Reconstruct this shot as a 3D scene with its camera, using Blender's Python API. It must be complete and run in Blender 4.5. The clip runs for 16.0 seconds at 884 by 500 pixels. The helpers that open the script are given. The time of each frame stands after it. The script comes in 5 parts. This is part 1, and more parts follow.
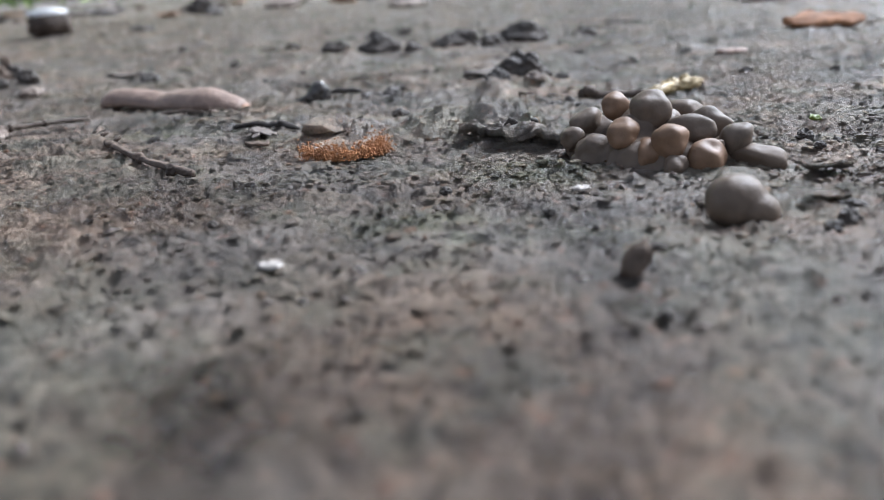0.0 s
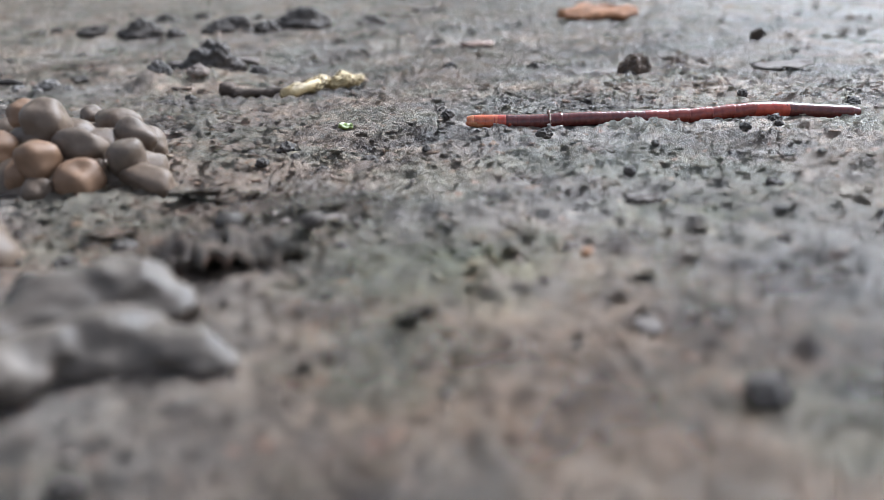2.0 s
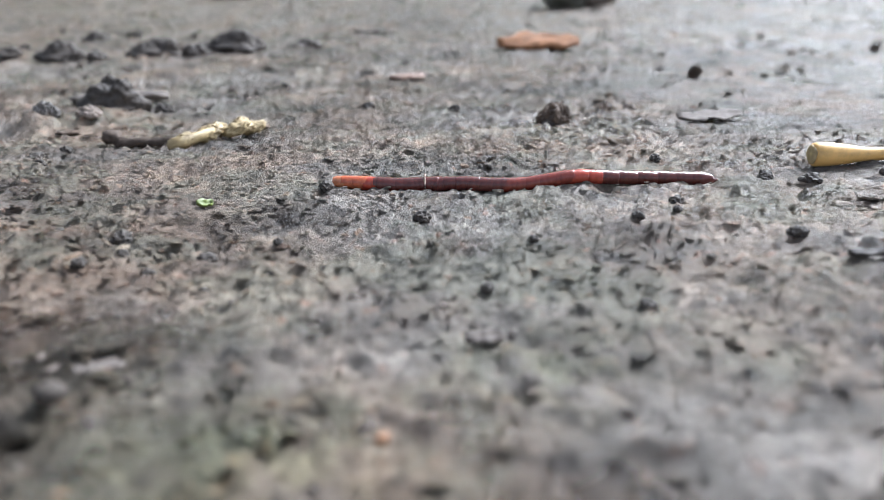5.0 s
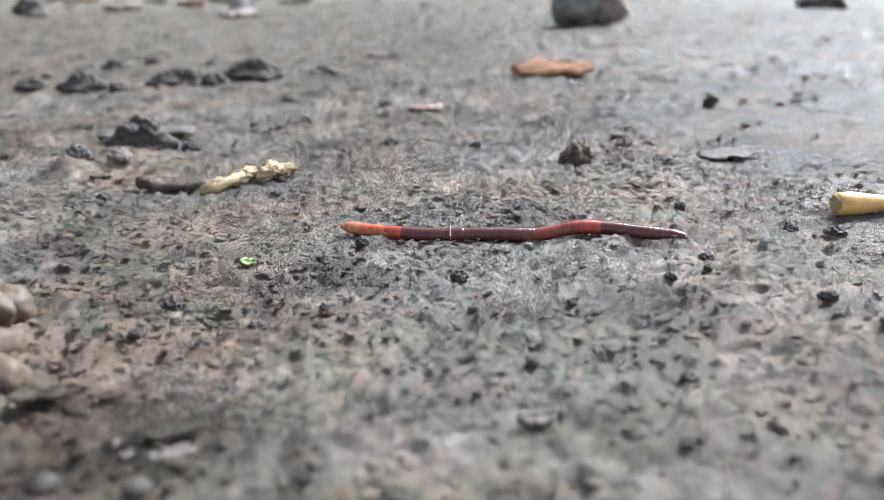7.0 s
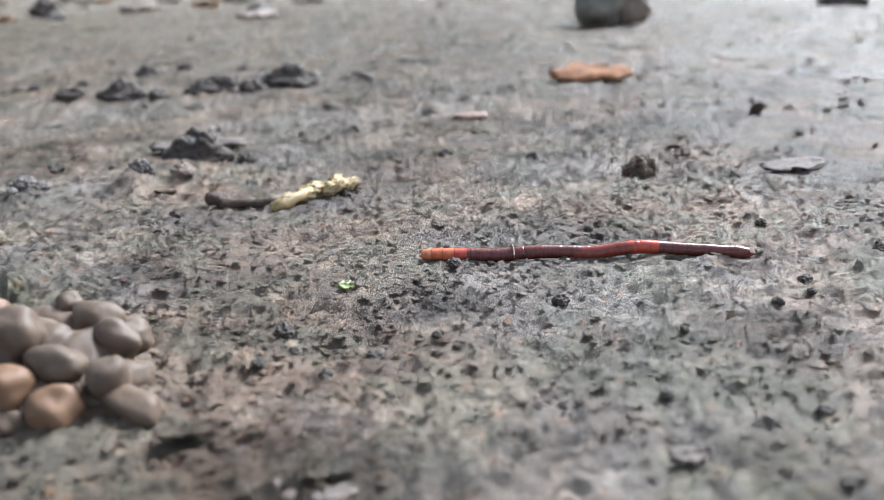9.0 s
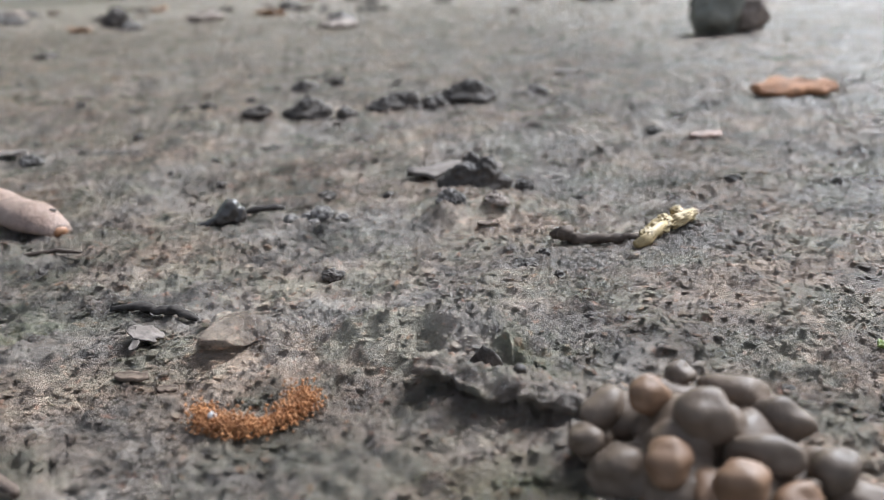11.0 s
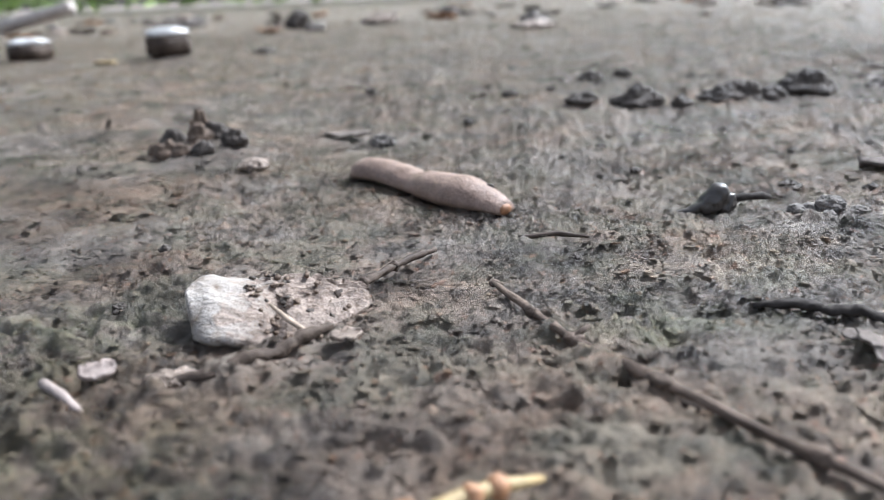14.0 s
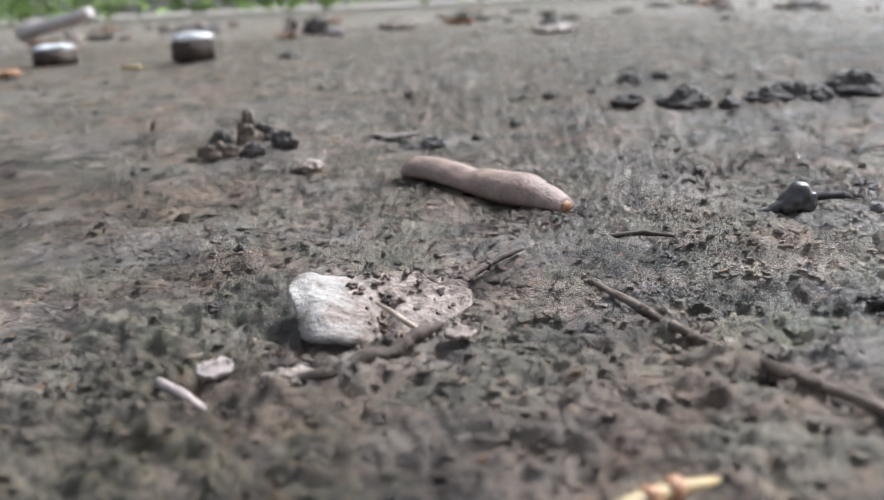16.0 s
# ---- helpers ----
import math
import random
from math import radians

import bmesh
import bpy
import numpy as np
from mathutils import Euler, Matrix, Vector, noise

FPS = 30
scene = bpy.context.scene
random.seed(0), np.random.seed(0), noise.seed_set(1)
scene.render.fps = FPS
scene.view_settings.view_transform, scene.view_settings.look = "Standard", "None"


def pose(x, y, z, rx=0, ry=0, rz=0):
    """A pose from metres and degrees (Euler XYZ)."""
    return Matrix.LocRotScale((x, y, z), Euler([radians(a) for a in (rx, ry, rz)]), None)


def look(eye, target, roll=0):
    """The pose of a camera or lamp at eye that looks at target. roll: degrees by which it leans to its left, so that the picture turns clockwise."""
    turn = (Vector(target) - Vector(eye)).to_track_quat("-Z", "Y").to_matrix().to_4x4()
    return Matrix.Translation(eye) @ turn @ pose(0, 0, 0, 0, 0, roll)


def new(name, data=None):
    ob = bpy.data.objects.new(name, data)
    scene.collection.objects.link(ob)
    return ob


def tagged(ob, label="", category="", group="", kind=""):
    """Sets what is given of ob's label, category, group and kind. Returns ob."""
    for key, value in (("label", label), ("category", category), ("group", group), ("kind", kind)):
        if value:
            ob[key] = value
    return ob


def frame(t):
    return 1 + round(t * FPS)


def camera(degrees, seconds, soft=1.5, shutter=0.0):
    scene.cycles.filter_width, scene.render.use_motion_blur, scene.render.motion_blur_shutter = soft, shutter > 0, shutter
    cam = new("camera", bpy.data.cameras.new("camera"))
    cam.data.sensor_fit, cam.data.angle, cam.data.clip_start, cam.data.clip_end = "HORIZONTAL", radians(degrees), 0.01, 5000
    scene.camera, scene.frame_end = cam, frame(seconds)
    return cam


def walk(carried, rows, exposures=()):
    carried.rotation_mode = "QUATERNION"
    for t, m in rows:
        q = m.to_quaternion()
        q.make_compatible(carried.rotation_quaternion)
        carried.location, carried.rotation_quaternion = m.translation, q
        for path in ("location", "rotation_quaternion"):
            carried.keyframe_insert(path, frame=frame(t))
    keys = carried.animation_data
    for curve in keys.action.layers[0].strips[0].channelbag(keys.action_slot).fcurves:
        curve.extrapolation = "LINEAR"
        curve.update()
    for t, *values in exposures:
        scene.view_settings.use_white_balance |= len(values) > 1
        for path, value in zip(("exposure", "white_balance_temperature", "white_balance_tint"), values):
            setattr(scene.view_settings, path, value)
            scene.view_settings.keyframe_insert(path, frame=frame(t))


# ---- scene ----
CM = 0.01

# ---- camera: seconds, place in centimetres, turn in degrees ----
PATH = [
    (0, 0.262, 0.878, 2.901, 70.932, 3.294, -1.433),
    (0.5, 2.603, 1.300, 2.759, 70.687, 3.074, -2.837),
    (1, 4.081, 1.850, 2.927, 70.370, 2.704, -4.053),
    (1.5, 5.619, 1.813, 2.684, 69.851, 2.298, -5.224),
    (2, 7.442, 2.196, 2.639, 69.620, 1.938, -6.169),
    (2.5, 8.406, 3.232, 2.938, 69.596, 1.622, -6.857),
    (3, 8.833, 3.472, 3.157, 69.580, 1.266, -7.422),
    (5.5, 9.043, 3.610, 3.473, 70.338, 0.935, -8.231),
    (6, 8.889, 3.408, 3.834, 70.681, 1.278, -7.952),
    (6.5, 8.971, 3.396, 3.899, 70.509, 1.316, -7.711),
    (7, 8.627, 3.589, 4.131, 70.568, 1.437, -7.880),
    (7.5, 8.607, 3.553, 3.911, 70.515, 1.512, -7.883),
    (8, 8.568, 3.627, 4.145, 70.338, 1.554, -7.813),
    (8.2, 8.391, 3.682, 4.236, 70.368, 1.588, -7.748),
    (10.3, 4.097, 4.819, 5.112, 70.171, 2.330, -7.110),
    (10.5, 3.269, 5.123, 5.173, 70.300, 2.306, -6.960),
    (11, 0.358, 5.854, 5.171, 70.620, 2.464, -6.184),
    (11.5, -2.194, 6.619, 4.943, 70.967, 2.711, -5.291),
    (12, -4.600, 7.558, 4.456, 71.070, 2.859, -3.516),
    (12.5, -6.650, 8.489, 4.536, 71.364, 2.884, -1.504),
    (13, -7.394, 8.969, 4.641, 71.620, 2.606, 0.506),
    (13.5, -7.876, 8.726, 4.236, 71.750, 2.619, 1.532),
    (14, -7.932, 8.715, 4.237, 71.764, 2.430, 2.083),
    (14.5, -8.126, 8.861, 4.444, 72.054, 2.331, 2.310),
    (15, -8.409, 8.889, 4.595, 72.405, 2.396, 2.385),
    (15.5, -8.901, 8.724, 4.338, 72.355, 2.447, 2.711),
    (16, -9.283, 8.876, 4.094, 72.245, 2.614, 2.674),
]
cam = camera(58.87, 16.0, soft=0.6)
cam.data.dof.use_dof = True
cam.data.dof.focus_distance = 0.127
cam.data.dof.aperture_fstop = 22.0
EXPOSURE = [(0.0, 1.91, 5670, 10), (0.5, 2.31, 5700, 10), (1.0, 2.04, 5660, 9), (2.5, 2.08, 5640, 9), (5.5, 2.16, 5680, 9), (7.0, 2.19, 5670, 9), (8.2, 2.19, 5680, 9), (10.5, 2.04, 5860, 9), (11.2, 1.96, 5860, 9), (12.0, 1.97, 5870, 9), (14.0, 2.07, 5830, 10), (16.0, 1.93, 5840, 10)]
walk(cam, [(t, pose(x * CM, y * CM, z * CM, a, b, c)) for t, x, y, z, a, b, c in PATH], EXPOSURE)

# ---- light: an overcast day, brightest ahead and to the right ----
SUN_UP, SUN_TURN = 45.0, 50.0
world = bpy.data.worlds.new("sky")
scene.world = world
world.use_nodes = True
wn = world.node_tree
sky = wn.nodes.new("ShaderNodeTexSky")
sky.sky_type = "NISHITA"
sky.sun_disc = False
sky.sun_elevation, sky.sun_rotation = radians(SUN_UP), radians(SUN_TURN)
sky.air_density = 1.0
sky.dust_density = 4.0
sky.ozone_density = 1.5
wn.nodes["Background"].inputs["Strength"].default_value = 0.063
cloud = wn.nodes.new("ShaderNodeHueSaturation")
cloud.inputs["Saturation"].default_value = 0.45
wn.links.new(sky.outputs["Color"], cloud.inputs["Color"])
wn.links.new(cloud.outputs["Color"], wn.nodes["Background"].inputs["Color"])
lamp = bpy.data.lights.new("sun", "SUN")
lamp.energy, lamp.angle, lamp.color = 2.1, radians(30), (0.97, 0.98, 1.0)
sun = new("sun", lamp)
sd = Vector((math.sin(radians(SUN_TURN)) * math.cos(radians(SUN_UP)), math.cos(radians(SUN_TURN)) * math.cos(radians(SUN_UP)), math.sin(radians(SUN_UP))))
sun.matrix_world = look(sd * 5, (0, 0, 0))


# ---- materials ----
def tree(name):
    m = bpy.data.materials.new(name)
    m.use_nodes = True
    return m, m.node_tree, m.node_tree.nodes["Principled BSDF"]


def add_noise(nt, scale, detail=4.0, rough=0.6, source=None):
    n = nt.nodes.new("ShaderNodeTexNoise")
    n.inputs["Scale"].default_value, n.inputs["Detail"].default_value, n.inputs["Roughness"].default_value = scale, detail, rough
    if source:
        nt.links.new(source, n.inputs["Vector"])
    return n.outputs["Fac"]


def ramp(nt, fac, stops):
    r = nt.nodes.new("ShaderNodeValToRGB")
    els = r.color_ramp.elements
    while len(els) < len(stops):
        els.new(0.5)
    for e, (p, c) in zip(els, stops):
        e.position, e.color = p, (*c, 1) if len(c) == 3 else c
    nt.links.new(fac, r.inputs["Fac"])
    return r.outputs["Color"]


def mix(nt, fac, a, b, mode="MIX"):
    n = nt.nodes.new("ShaderNodeMix")
    n.data_type, n.blend_type = "RGBA", mode
    for value, socket in ((fac, n.inputs[0]), (a, n.inputs[6]), (b, n.inputs[7])):
        if hasattr(value, "links"):
            nt.links.new(value, socket)
        else:
            socket.default_value = value if not isinstance(value, tuple) else (*value, 1)
    return n.outputs[2]


def spread(nt, fac, lo, hi, to_lo, to_hi):
    n = nt.nodes.new("ShaderNodeMapRange")
    for k, v in zip(range(1, 5), (lo, hi, to_lo, to_hi)):
        n.inputs[k].default_value = v
    nt.links.new(fac, n.inputs[0])
    return n.outputs[0]


def relief(nt, bsdf, heights):
    """Bumps laid over one another: (height socket, metres)."""
    last = None
    for h, dist in heights:
        b = nt.nodes.new("ShaderNodeBump")
        b.inputs["Strength"].default_value, b.inputs["Distance"].default_value = 1.0, dist
        nt.links.new(h, b.inputs["Height"])
        if last:
            nt.links.new(last, b.inputs["Normal"])
        last = b.outputs["Normal"]
    nt.links.new(last, bsdf.inputs["Normal"])


def coords(nt, local=False):
    if local:
        return nt.nodes.new("ShaderNodeTexCoord").outputs["Object"]
    return nt.nodes.new("ShaderNodeNewGeometry").outputs["Position"]


def stuff_mat(name, dark, light, grain=900.0, rough=(0.5, 0.8), bump=0.0002, tint=None, specular=0.5, local=True, vary=0.35):
    """A grainy matter: two colours mixed by noise at two scales, and by the piece."""
    m, nt, b = tree(name)
    v = coords(nt, local)
    broad, fine = add_noise(nt, grain / 7, 3, 0.6, v), add_noise(nt, grain, 5, 0.65, v)
    base = ramp(nt, broad, [(0.3, dark), (0.7, light)])
    speck = ramp(nt, fine, [(0.3, (0.55, 0.55, 0.55)), (0.55, (1, 1, 1)), (0.75, (1.15, 1.12, 1.1))])
    col = mix(nt, 0.8, base, speck, "MULTIPLY")
    if tint:
        rnd = nt.nodes.new("ShaderNodeObjectInfo").outputs["Random"]
        col = mix(nt, spread(nt, rnd, 0.0, 1.0, 0.0, vary * 2), col, tint)
    nt.links.new(col, b.inputs["Base Color"])
    nt.links.new(spread(nt, broad, 0.3, 0.7, *rough), b.inputs["Roughness"])
    b.inputs["Specular IOR Level"].default_value = specular
    relief(nt, b, [(broad, bump * 4), (fine, bump)])
    return m


# sheen and lit crests put into the colour: x, y, reach, in centimetres
SHEEN_SPOTS = [(12.8, 9.5, 6.5), (16.0, 14.0, 6.5), (12.5, 17.0, 7.0), (2.0, 20.5, 6.0), (-2.5, 21.0, 4.0), (7.8, 6.2, 3.0), (-3.9, 17.6, 4.6), (-1.6, 16.9, 1.2), (1.2, 16.4, 1.5)]
# browner soil; shade by the lens and dimmer far light put into the colour
DARKENED = [(-10.0, 52.0, 27.0), (20.0, 58.0, 28.0), (0.0, 105.0, 60.0), (-45.0, 90.0, 45.0), (8.5, 6.0, 3.2), (0.0, 4.2, 3.0), (-13.2, 15.6, 4.2), (1.2, 6.2, 2.6), (6.2, 9.6, 1.8)]

# thin green moss on the mud
MOSS = [(1.6, 12.2, 1.6), (0.4, 9.6, 1.4), (-13.6, 18.2, 2.2), (-6.6, 21.6, 1.3), (8.3, 8.2, 1.4), (10.6, 9.2, 1.2), (2.6, 15.6, 1.2), (-5.8, 18.6, 1.3), (-11.9, 15.0, 1.8)]


def mud_material(name, crumbs=False):
    m, nt, b = tree(name)
    v = coords(nt)
    far, big, patch = add_noise(nt, 5, 4, 0.6, v), add_noise(nt, 24, 5, 0.62, v), add_noise(nt, 85, 5, 0.65, v)
    mid, grain, fine = add_noise(nt, 420, 6, 0.68, v), add_noise(nt, 1700, 5, 0.72, v), add_noise(nt, 5200, 3, 0.6, v)
    base = ramp(nt, patch, [(0.36, (0.125, 0.112, 0.102)), (0.46, (0.20, 0.182, 0.167)), (0.54, (0.255, 0.235, 0.218)), (0.64, (0.35, 0.33, 0.31))])
    brown = ramp(nt, big, [(0.42, (0.1, 0.1, 0.1)), (0.55, (0.9, 0.9, 0.9))])
    base = mix(nt, brown, base, mix(nt, 1.0, base, (1.15, 0.92, 0.74), "MULTIPLY"))
    moss = ramp(nt, add_noise(nt, 48, 5, 0.65, v), [(0.48, (0, 0, 0)), (0.57, (0.55, 0.55, 0.55))])
    base = mix(nt, moss, base, (0.17, 0.185, 0.15))
    pink = ramp(nt, add_noise(nt, 110, 4, 0.6, v), [(0.52, (0, 0, 0)), (0.63, (0.35, 0.35, 0.35))])
    base = mix(nt, pink, base, (0.30, 0.24, 0.19))
    soaked = ramp(nt, add_noise(nt, 38, 4, 0.62, v), [(0.36, (0.55, 0.53, 0.51)), (0.48, (1, 1, 1)), (0.64, (1.12, 1.12, 1.12))])
    base = mix(nt, 1.0, base, soaked, "MULTIPLY")
    base = mix(nt, 1.0, base, ramp(nt, far, [(0.34, (0.66, 0.62, 0.58)), (0.5, (1, 0.99, 0.98)), (0.64, (1.08, 1.08, 1.09))]), "MULTIPLY")
    rust = ramp(nt, add_noise(nt, 420, 3, 0.6, v), [(0.62, (0, 0, 0)), (0.70, (0.6, 0.6, 0.6))])
    base = mix(nt, rust, base, (0.2, 0.10, 0.065))
    specks = ramp(nt, mid, [(0.32, (0.3, 0.29, 0.28)), (0.42, (0.85, 0.85, 0.85)), (0.56, (1.03, 1.03, 1.03)), (0.66, (1.4, 1.38, 1.36))])
    col = mix(nt, 1.0, base, specks, "MULTIPLY")
    col = mix(nt, 1.0, col, ramp(nt, grain, [(0.32, (0.5, 0.5, 0.5)), (0.45, (0.92, 0.92, 0.92)), (0.56, (1.03, 1.03, 1.03)), (0.68, (1.35, 1.33, 1.31))]), "MULTIPLY")
    if crumbs:
        rnd = nt.nodes.new("ShaderNodeNewGeometry").outputs["Random Per Island"]
        col = mix(nt, 1.0, col, ramp(nt, rnd, [(0.0, (0.34, 0.31, 0.28)), (0.07, (0.6, 0.57, 0.54)), (0.15, (0.98, 0.96, 0.94)), (0.6, (1.06, 1.06, 1.06)), (0.92, (1.15, 1.1, 1.08)), (0.96, (1.0, 0.7, 0.5)), (1.0, (1.6, 1.57, 1.53))]), "MULTIPLY")
    def stretch_of(spots):
        total = None
        for cx, cy, size in spots:
            gap = nt.nodes.new("ShaderNodeVectorMath")
            gap.operation = "DISTANCE"
            gap.inputs[1].default_value = (cx * CM, cy * CM, 0.0)
            nt.links.new(v, gap.inputs[0])
            lot = spread(nt, gap.outputs["Value"], size * 0.35 * CM, size * CM, 1.0, 0.0)
            total = lot if total is None else mix(nt, 1.0, total, lot, "ADD")
        return total

    col = mix(nt, 1.0, col, (1.05, 1.0, 0.93), "MULTIPLY")
    # darkens the mud's colour, partly for brown soil, partly as painted shade
    col = mix(nt, stretch_of(DARKENED), col, mix(nt, 1.0, col, (0.72, 0.68, 0.63), "MULTIPLY"))
    mossy = mix(nt, 1.0, stretch_of(MOSS), ramp(nt, add_noise(nt, 210, 4, 0.7, v), [(0.42, (0, 0, 0)), (0.56, (0.5, 0.5, 0.5))]), "MULTIPLY")
    col = mix(nt, mossy, col, mix(nt, 1.0, col, (0.62, 0.78, 0.5), "MULTIPLY"))
    # lightens the mud's colour to stand for sheen and lit crests
    sheen = stretch_of(SHEEN_SPOTS)
    sheen = mix(nt, 1.0, sheen, ramp(nt, big, [(0.4, (0.35, 0.35, 0.35)), (0.55, (1, 1, 1))]), "MULTIPLY")
    col = mix(nt, sheen, col, mix(nt, 1.0, col, (1.42, 1.46, 1.48), "MULTIPLY"))
    nt.links.new(col, b.inputs["Base Color"])
    damp = mix(nt, 0.55, add_noise(nt, 17, 4, 0.6, v), patch)
    nt.links.new(spread(nt, damp, 0.42, 0.57, 0.27, 0.62), b.inputs["Roughness"])
    b.inputs["Specular IOR Level"].default_value = 0.38
    squeeze = nt.nodes.new("ShaderNodeVectorMath")
    squeeze.operation = "MULTIPLY"
    squeeze.inputs[1].default_value = (0.6, 1.0, 1.0)
    nt.links.new(v, squeeze.inputs[0])
    scales = ramp(nt, add_noise(nt, 800, 5, 0.62, squeeze.outputs["Vector"]), [(0.36, (0, 0, 0)), (0.40, (0.3, 0.3, 0.3)), (0.47, (0.35, 0.35, 0.35)), (0.50, (0.65, 0.65, 0.65)), (0.57, (0.7, 0.7, 0.7)), (0.61, (1, 1, 1))])
    relief(nt, b, [(patch, 0.0034), (mid, 0.0024), (scales, 0.0007), (grain, 0.0015), (fine, 0.0004)])
    return m


MUD = mud_material("damp_mud")
CRUMB = mud_material("mud_crumbs", True)
CRUMB_DARK = stuff_mat("dark_crumbs", (0.05, 0.040, 0.032), (0.14, 0.11, 0.088), 700, (0.6, 0.85), 0.0002, local=False, specular=0.3)
CAST = stuff_mat("worm_cast_clay", (0.084, 0.060, 0.042), (0.142, 0.106, 0.077), 420, (0.50, 0.66), 0.00018, (0.13, 0.083, 0.05), specular=0.32, vary=0.2)
SLUMP = stuff_mat("slumped_wet_clay", (0.070, 0.055, 0.042), (0.118, 0.096, 0.076), 420, (0.48, 0.66), 0.0003, specular=0.3)
CAST_AMBER = stuff_mat("amber_cast_clay", (0.135, 0.076, 0.041), (0.20, 0.118, 0.068), 300, (0.50, 0.66), 0.00018, specular=0.32)
CLOD = stuff_mat("dark_clod", (0.036, 0.029, 0.023), (0.092, 0.075, 0.061), 700, (0.6, 0.85), 0.0003, specular=0.3)
BROWN = stuff_mat("brown_clod", (0.07, 0.05, 0.036), (0.17, 0.12, 0.085), 700, (0.65, 0.85), 0.0003, specular=0.3)
WORM_DARK = stuff_mat("worm_skin_dark", (0.07, 0.015, 0.012), (0.13, 0.032, 0.024), 900, (0.16, 0.28), 0.00003)
WORM_RED = stuff_mat("worm_skin_red", (0.30, 0.035, 0.02), (0.42, 0.07, 0.035), 900, (0.16, 0.28), 0.00003)
WORM_TAWNY = stuff_mat("worm_skin_tawny", (0.40, 0.075, 0.03), (0.55, 0.16, 0.07), 900, (0.16, 0.28), 0.00003)
WORM_BROWN = stuff_mat("worm_skin_brown", (0.14, 0.022, 0.015), (0.24, 0.05, 0.03), 900, (0.16, 0.28), 0.00003)
WORM_ORANGE = stuff_mat("worm_skin_orange", (0.42, 0.12, 0.05), (0.58, 0.24, 0.11), 900, (0.16, 0.28), 0.00003)
PALE_THREAD = stuff_mat("pale_thread", (0.20, 0.13, 0.09), (0.34, 0.24, 0.18), 500)
for wet in (WORM_RED, WORM_DARK, WORM_ORANGE, WORM_TAWNY, WORM_BROWN):
    wet.node_tree.nodes["Principled BSDF"].inputs["Subsurface Weight"].default_value = 0.35
    wet.node_tree.nodes["Principled BSDF"].inputs["Subsurface Scale"].default_value = 0.0012
    wet.node_tree.nodes["Principled BSDF"].inputs["Subsurface Radius"].default_value = (1.0, 0.35, 0.2)
SLUG = stuff_mat("slug_skin", (0.185, 0.122, 0.090), (0.290, 0.205, 0.160), 1500, (0.52, 0.66), 0.00015, specular=0.35)
AMBER = stuff_mat("slug_tip", (0.22, 0.10, 0.045), (0.34, 0.17, 0.075), 900, (0.55, 0.65), 0.00005)


# ---- helpers of shape, in centimetres ----
def lattice(xi, yi, seed):
    h = (xi.astype(np.int64) * 374761393 + yi.astype(np.int64) * 668265263 + seed * 974634777) & 0xFFFFFFFF
    h = ((h ^ (h >> 13)) * 1274126177) & 0xFFFFFFFF
    return ((h ^ (h >> 16)) & 0xFFFF) / 65535.0


def grain2(x, y, seed):
    xi, yi = np.floor(x), np.floor(y)
    u, v = x - xi, y - yi
    u, v = u * u * (3 - 2 * u), v * v * (3 - 2 * v)
    a, b = lattice(xi, yi, seed), lattice(xi + 1, yi, seed)
    c, d = lattice(xi, yi + 1, seed), lattice(xi + 1, yi + 1, seed)
    return (a + (b - a) * u) * (1 - v) + (c + (d - c) * u) * v


# low swellings of the mud: x, y, half widths, height, turn
SWELLINGS = [
    (-1.85, 16.95, 0.7, 0.5, 0.12, 10), (-1.25, 17.2, 0.6, 0.3, 0.22, -5),
    (0.8, 16.6, 1.3, 0.75, 0.34, -12), (1.9, 16.0, 0.9, 0.6, 0.2, -30),
    (1.9, 14.7, 0.9, 0.35, 0.34, -25), (1.1, 14.4, 0.5, 0.3, 0.14, 0),
    (3.0, 25.2, 1.6, 1.1, 0.24, -8), (2.3, 23.4, 0.6, 0.5, 0.48, 0), (3.4, 23.4, 0.7, 0.6, 0.40, 0), (4.5, 24.2, 1.3, 0.6, 0.16, -15),
    (3.8, 9.4, 1.2, 0.9, -0.12, 0), (7.2, 10.2, 1.1, 0.7, 0.08, 0), (6.3, 9.0, 0.7, 0.35, 0.10, 0),
    (3.7, 12.4, 1.6, 1.2, 0.14, 0), (-16.2, 33.0, 1.8, 1.2, 0.45, 0), (-10.6, 17.3, 1.2, 0.35, 0.12, 50),
    (-13.5, 19.0, 1.5, 0.8, 0.10, 20), (7.8, 15.2, 2.2, 0.9, 0.08, 0), (-6.9, 16.6, 0.9, 0.5, 0.12, -50),
]
# peaked clods grown out of the mud: x, y, half widths, height
PEAKS = [(-1.8, 16.95, 0.9, 0.7, 0.14), (0.75, 16.55, 1.0, 0.8, 0.16), (1.45, 16.4, 0.9, 0.7, 0.16), (0.2, 16.8, 0.6, 0.5, 0.12), (2.1, 16.1, 0.6, 0.5, 0.16), (-6.6, 16.9, 0.4, 0.4, 0.15), (-10.9, 16.8, 0.7, 0.4, 0.2)]
PROFILE_Y = [-50, 0, 8, 11, 14, 18, 22, 27, 32, 38, 60]
PROFILE_Z = [0.3, 0.3, 0.26, 0.18, 0.02, -0.06, -0.28, -0.42, -0.3, -0.12, 0.0]


def lie(y):
    """The broad lie of the mud along y: a shallow hollow."""
    return sum(np.interp(np.asarray(y, float) + d, PROFILE_Y, PROFILE_Z) for d in (-1.2, -0.4, 0.4, 1.2)) / 4


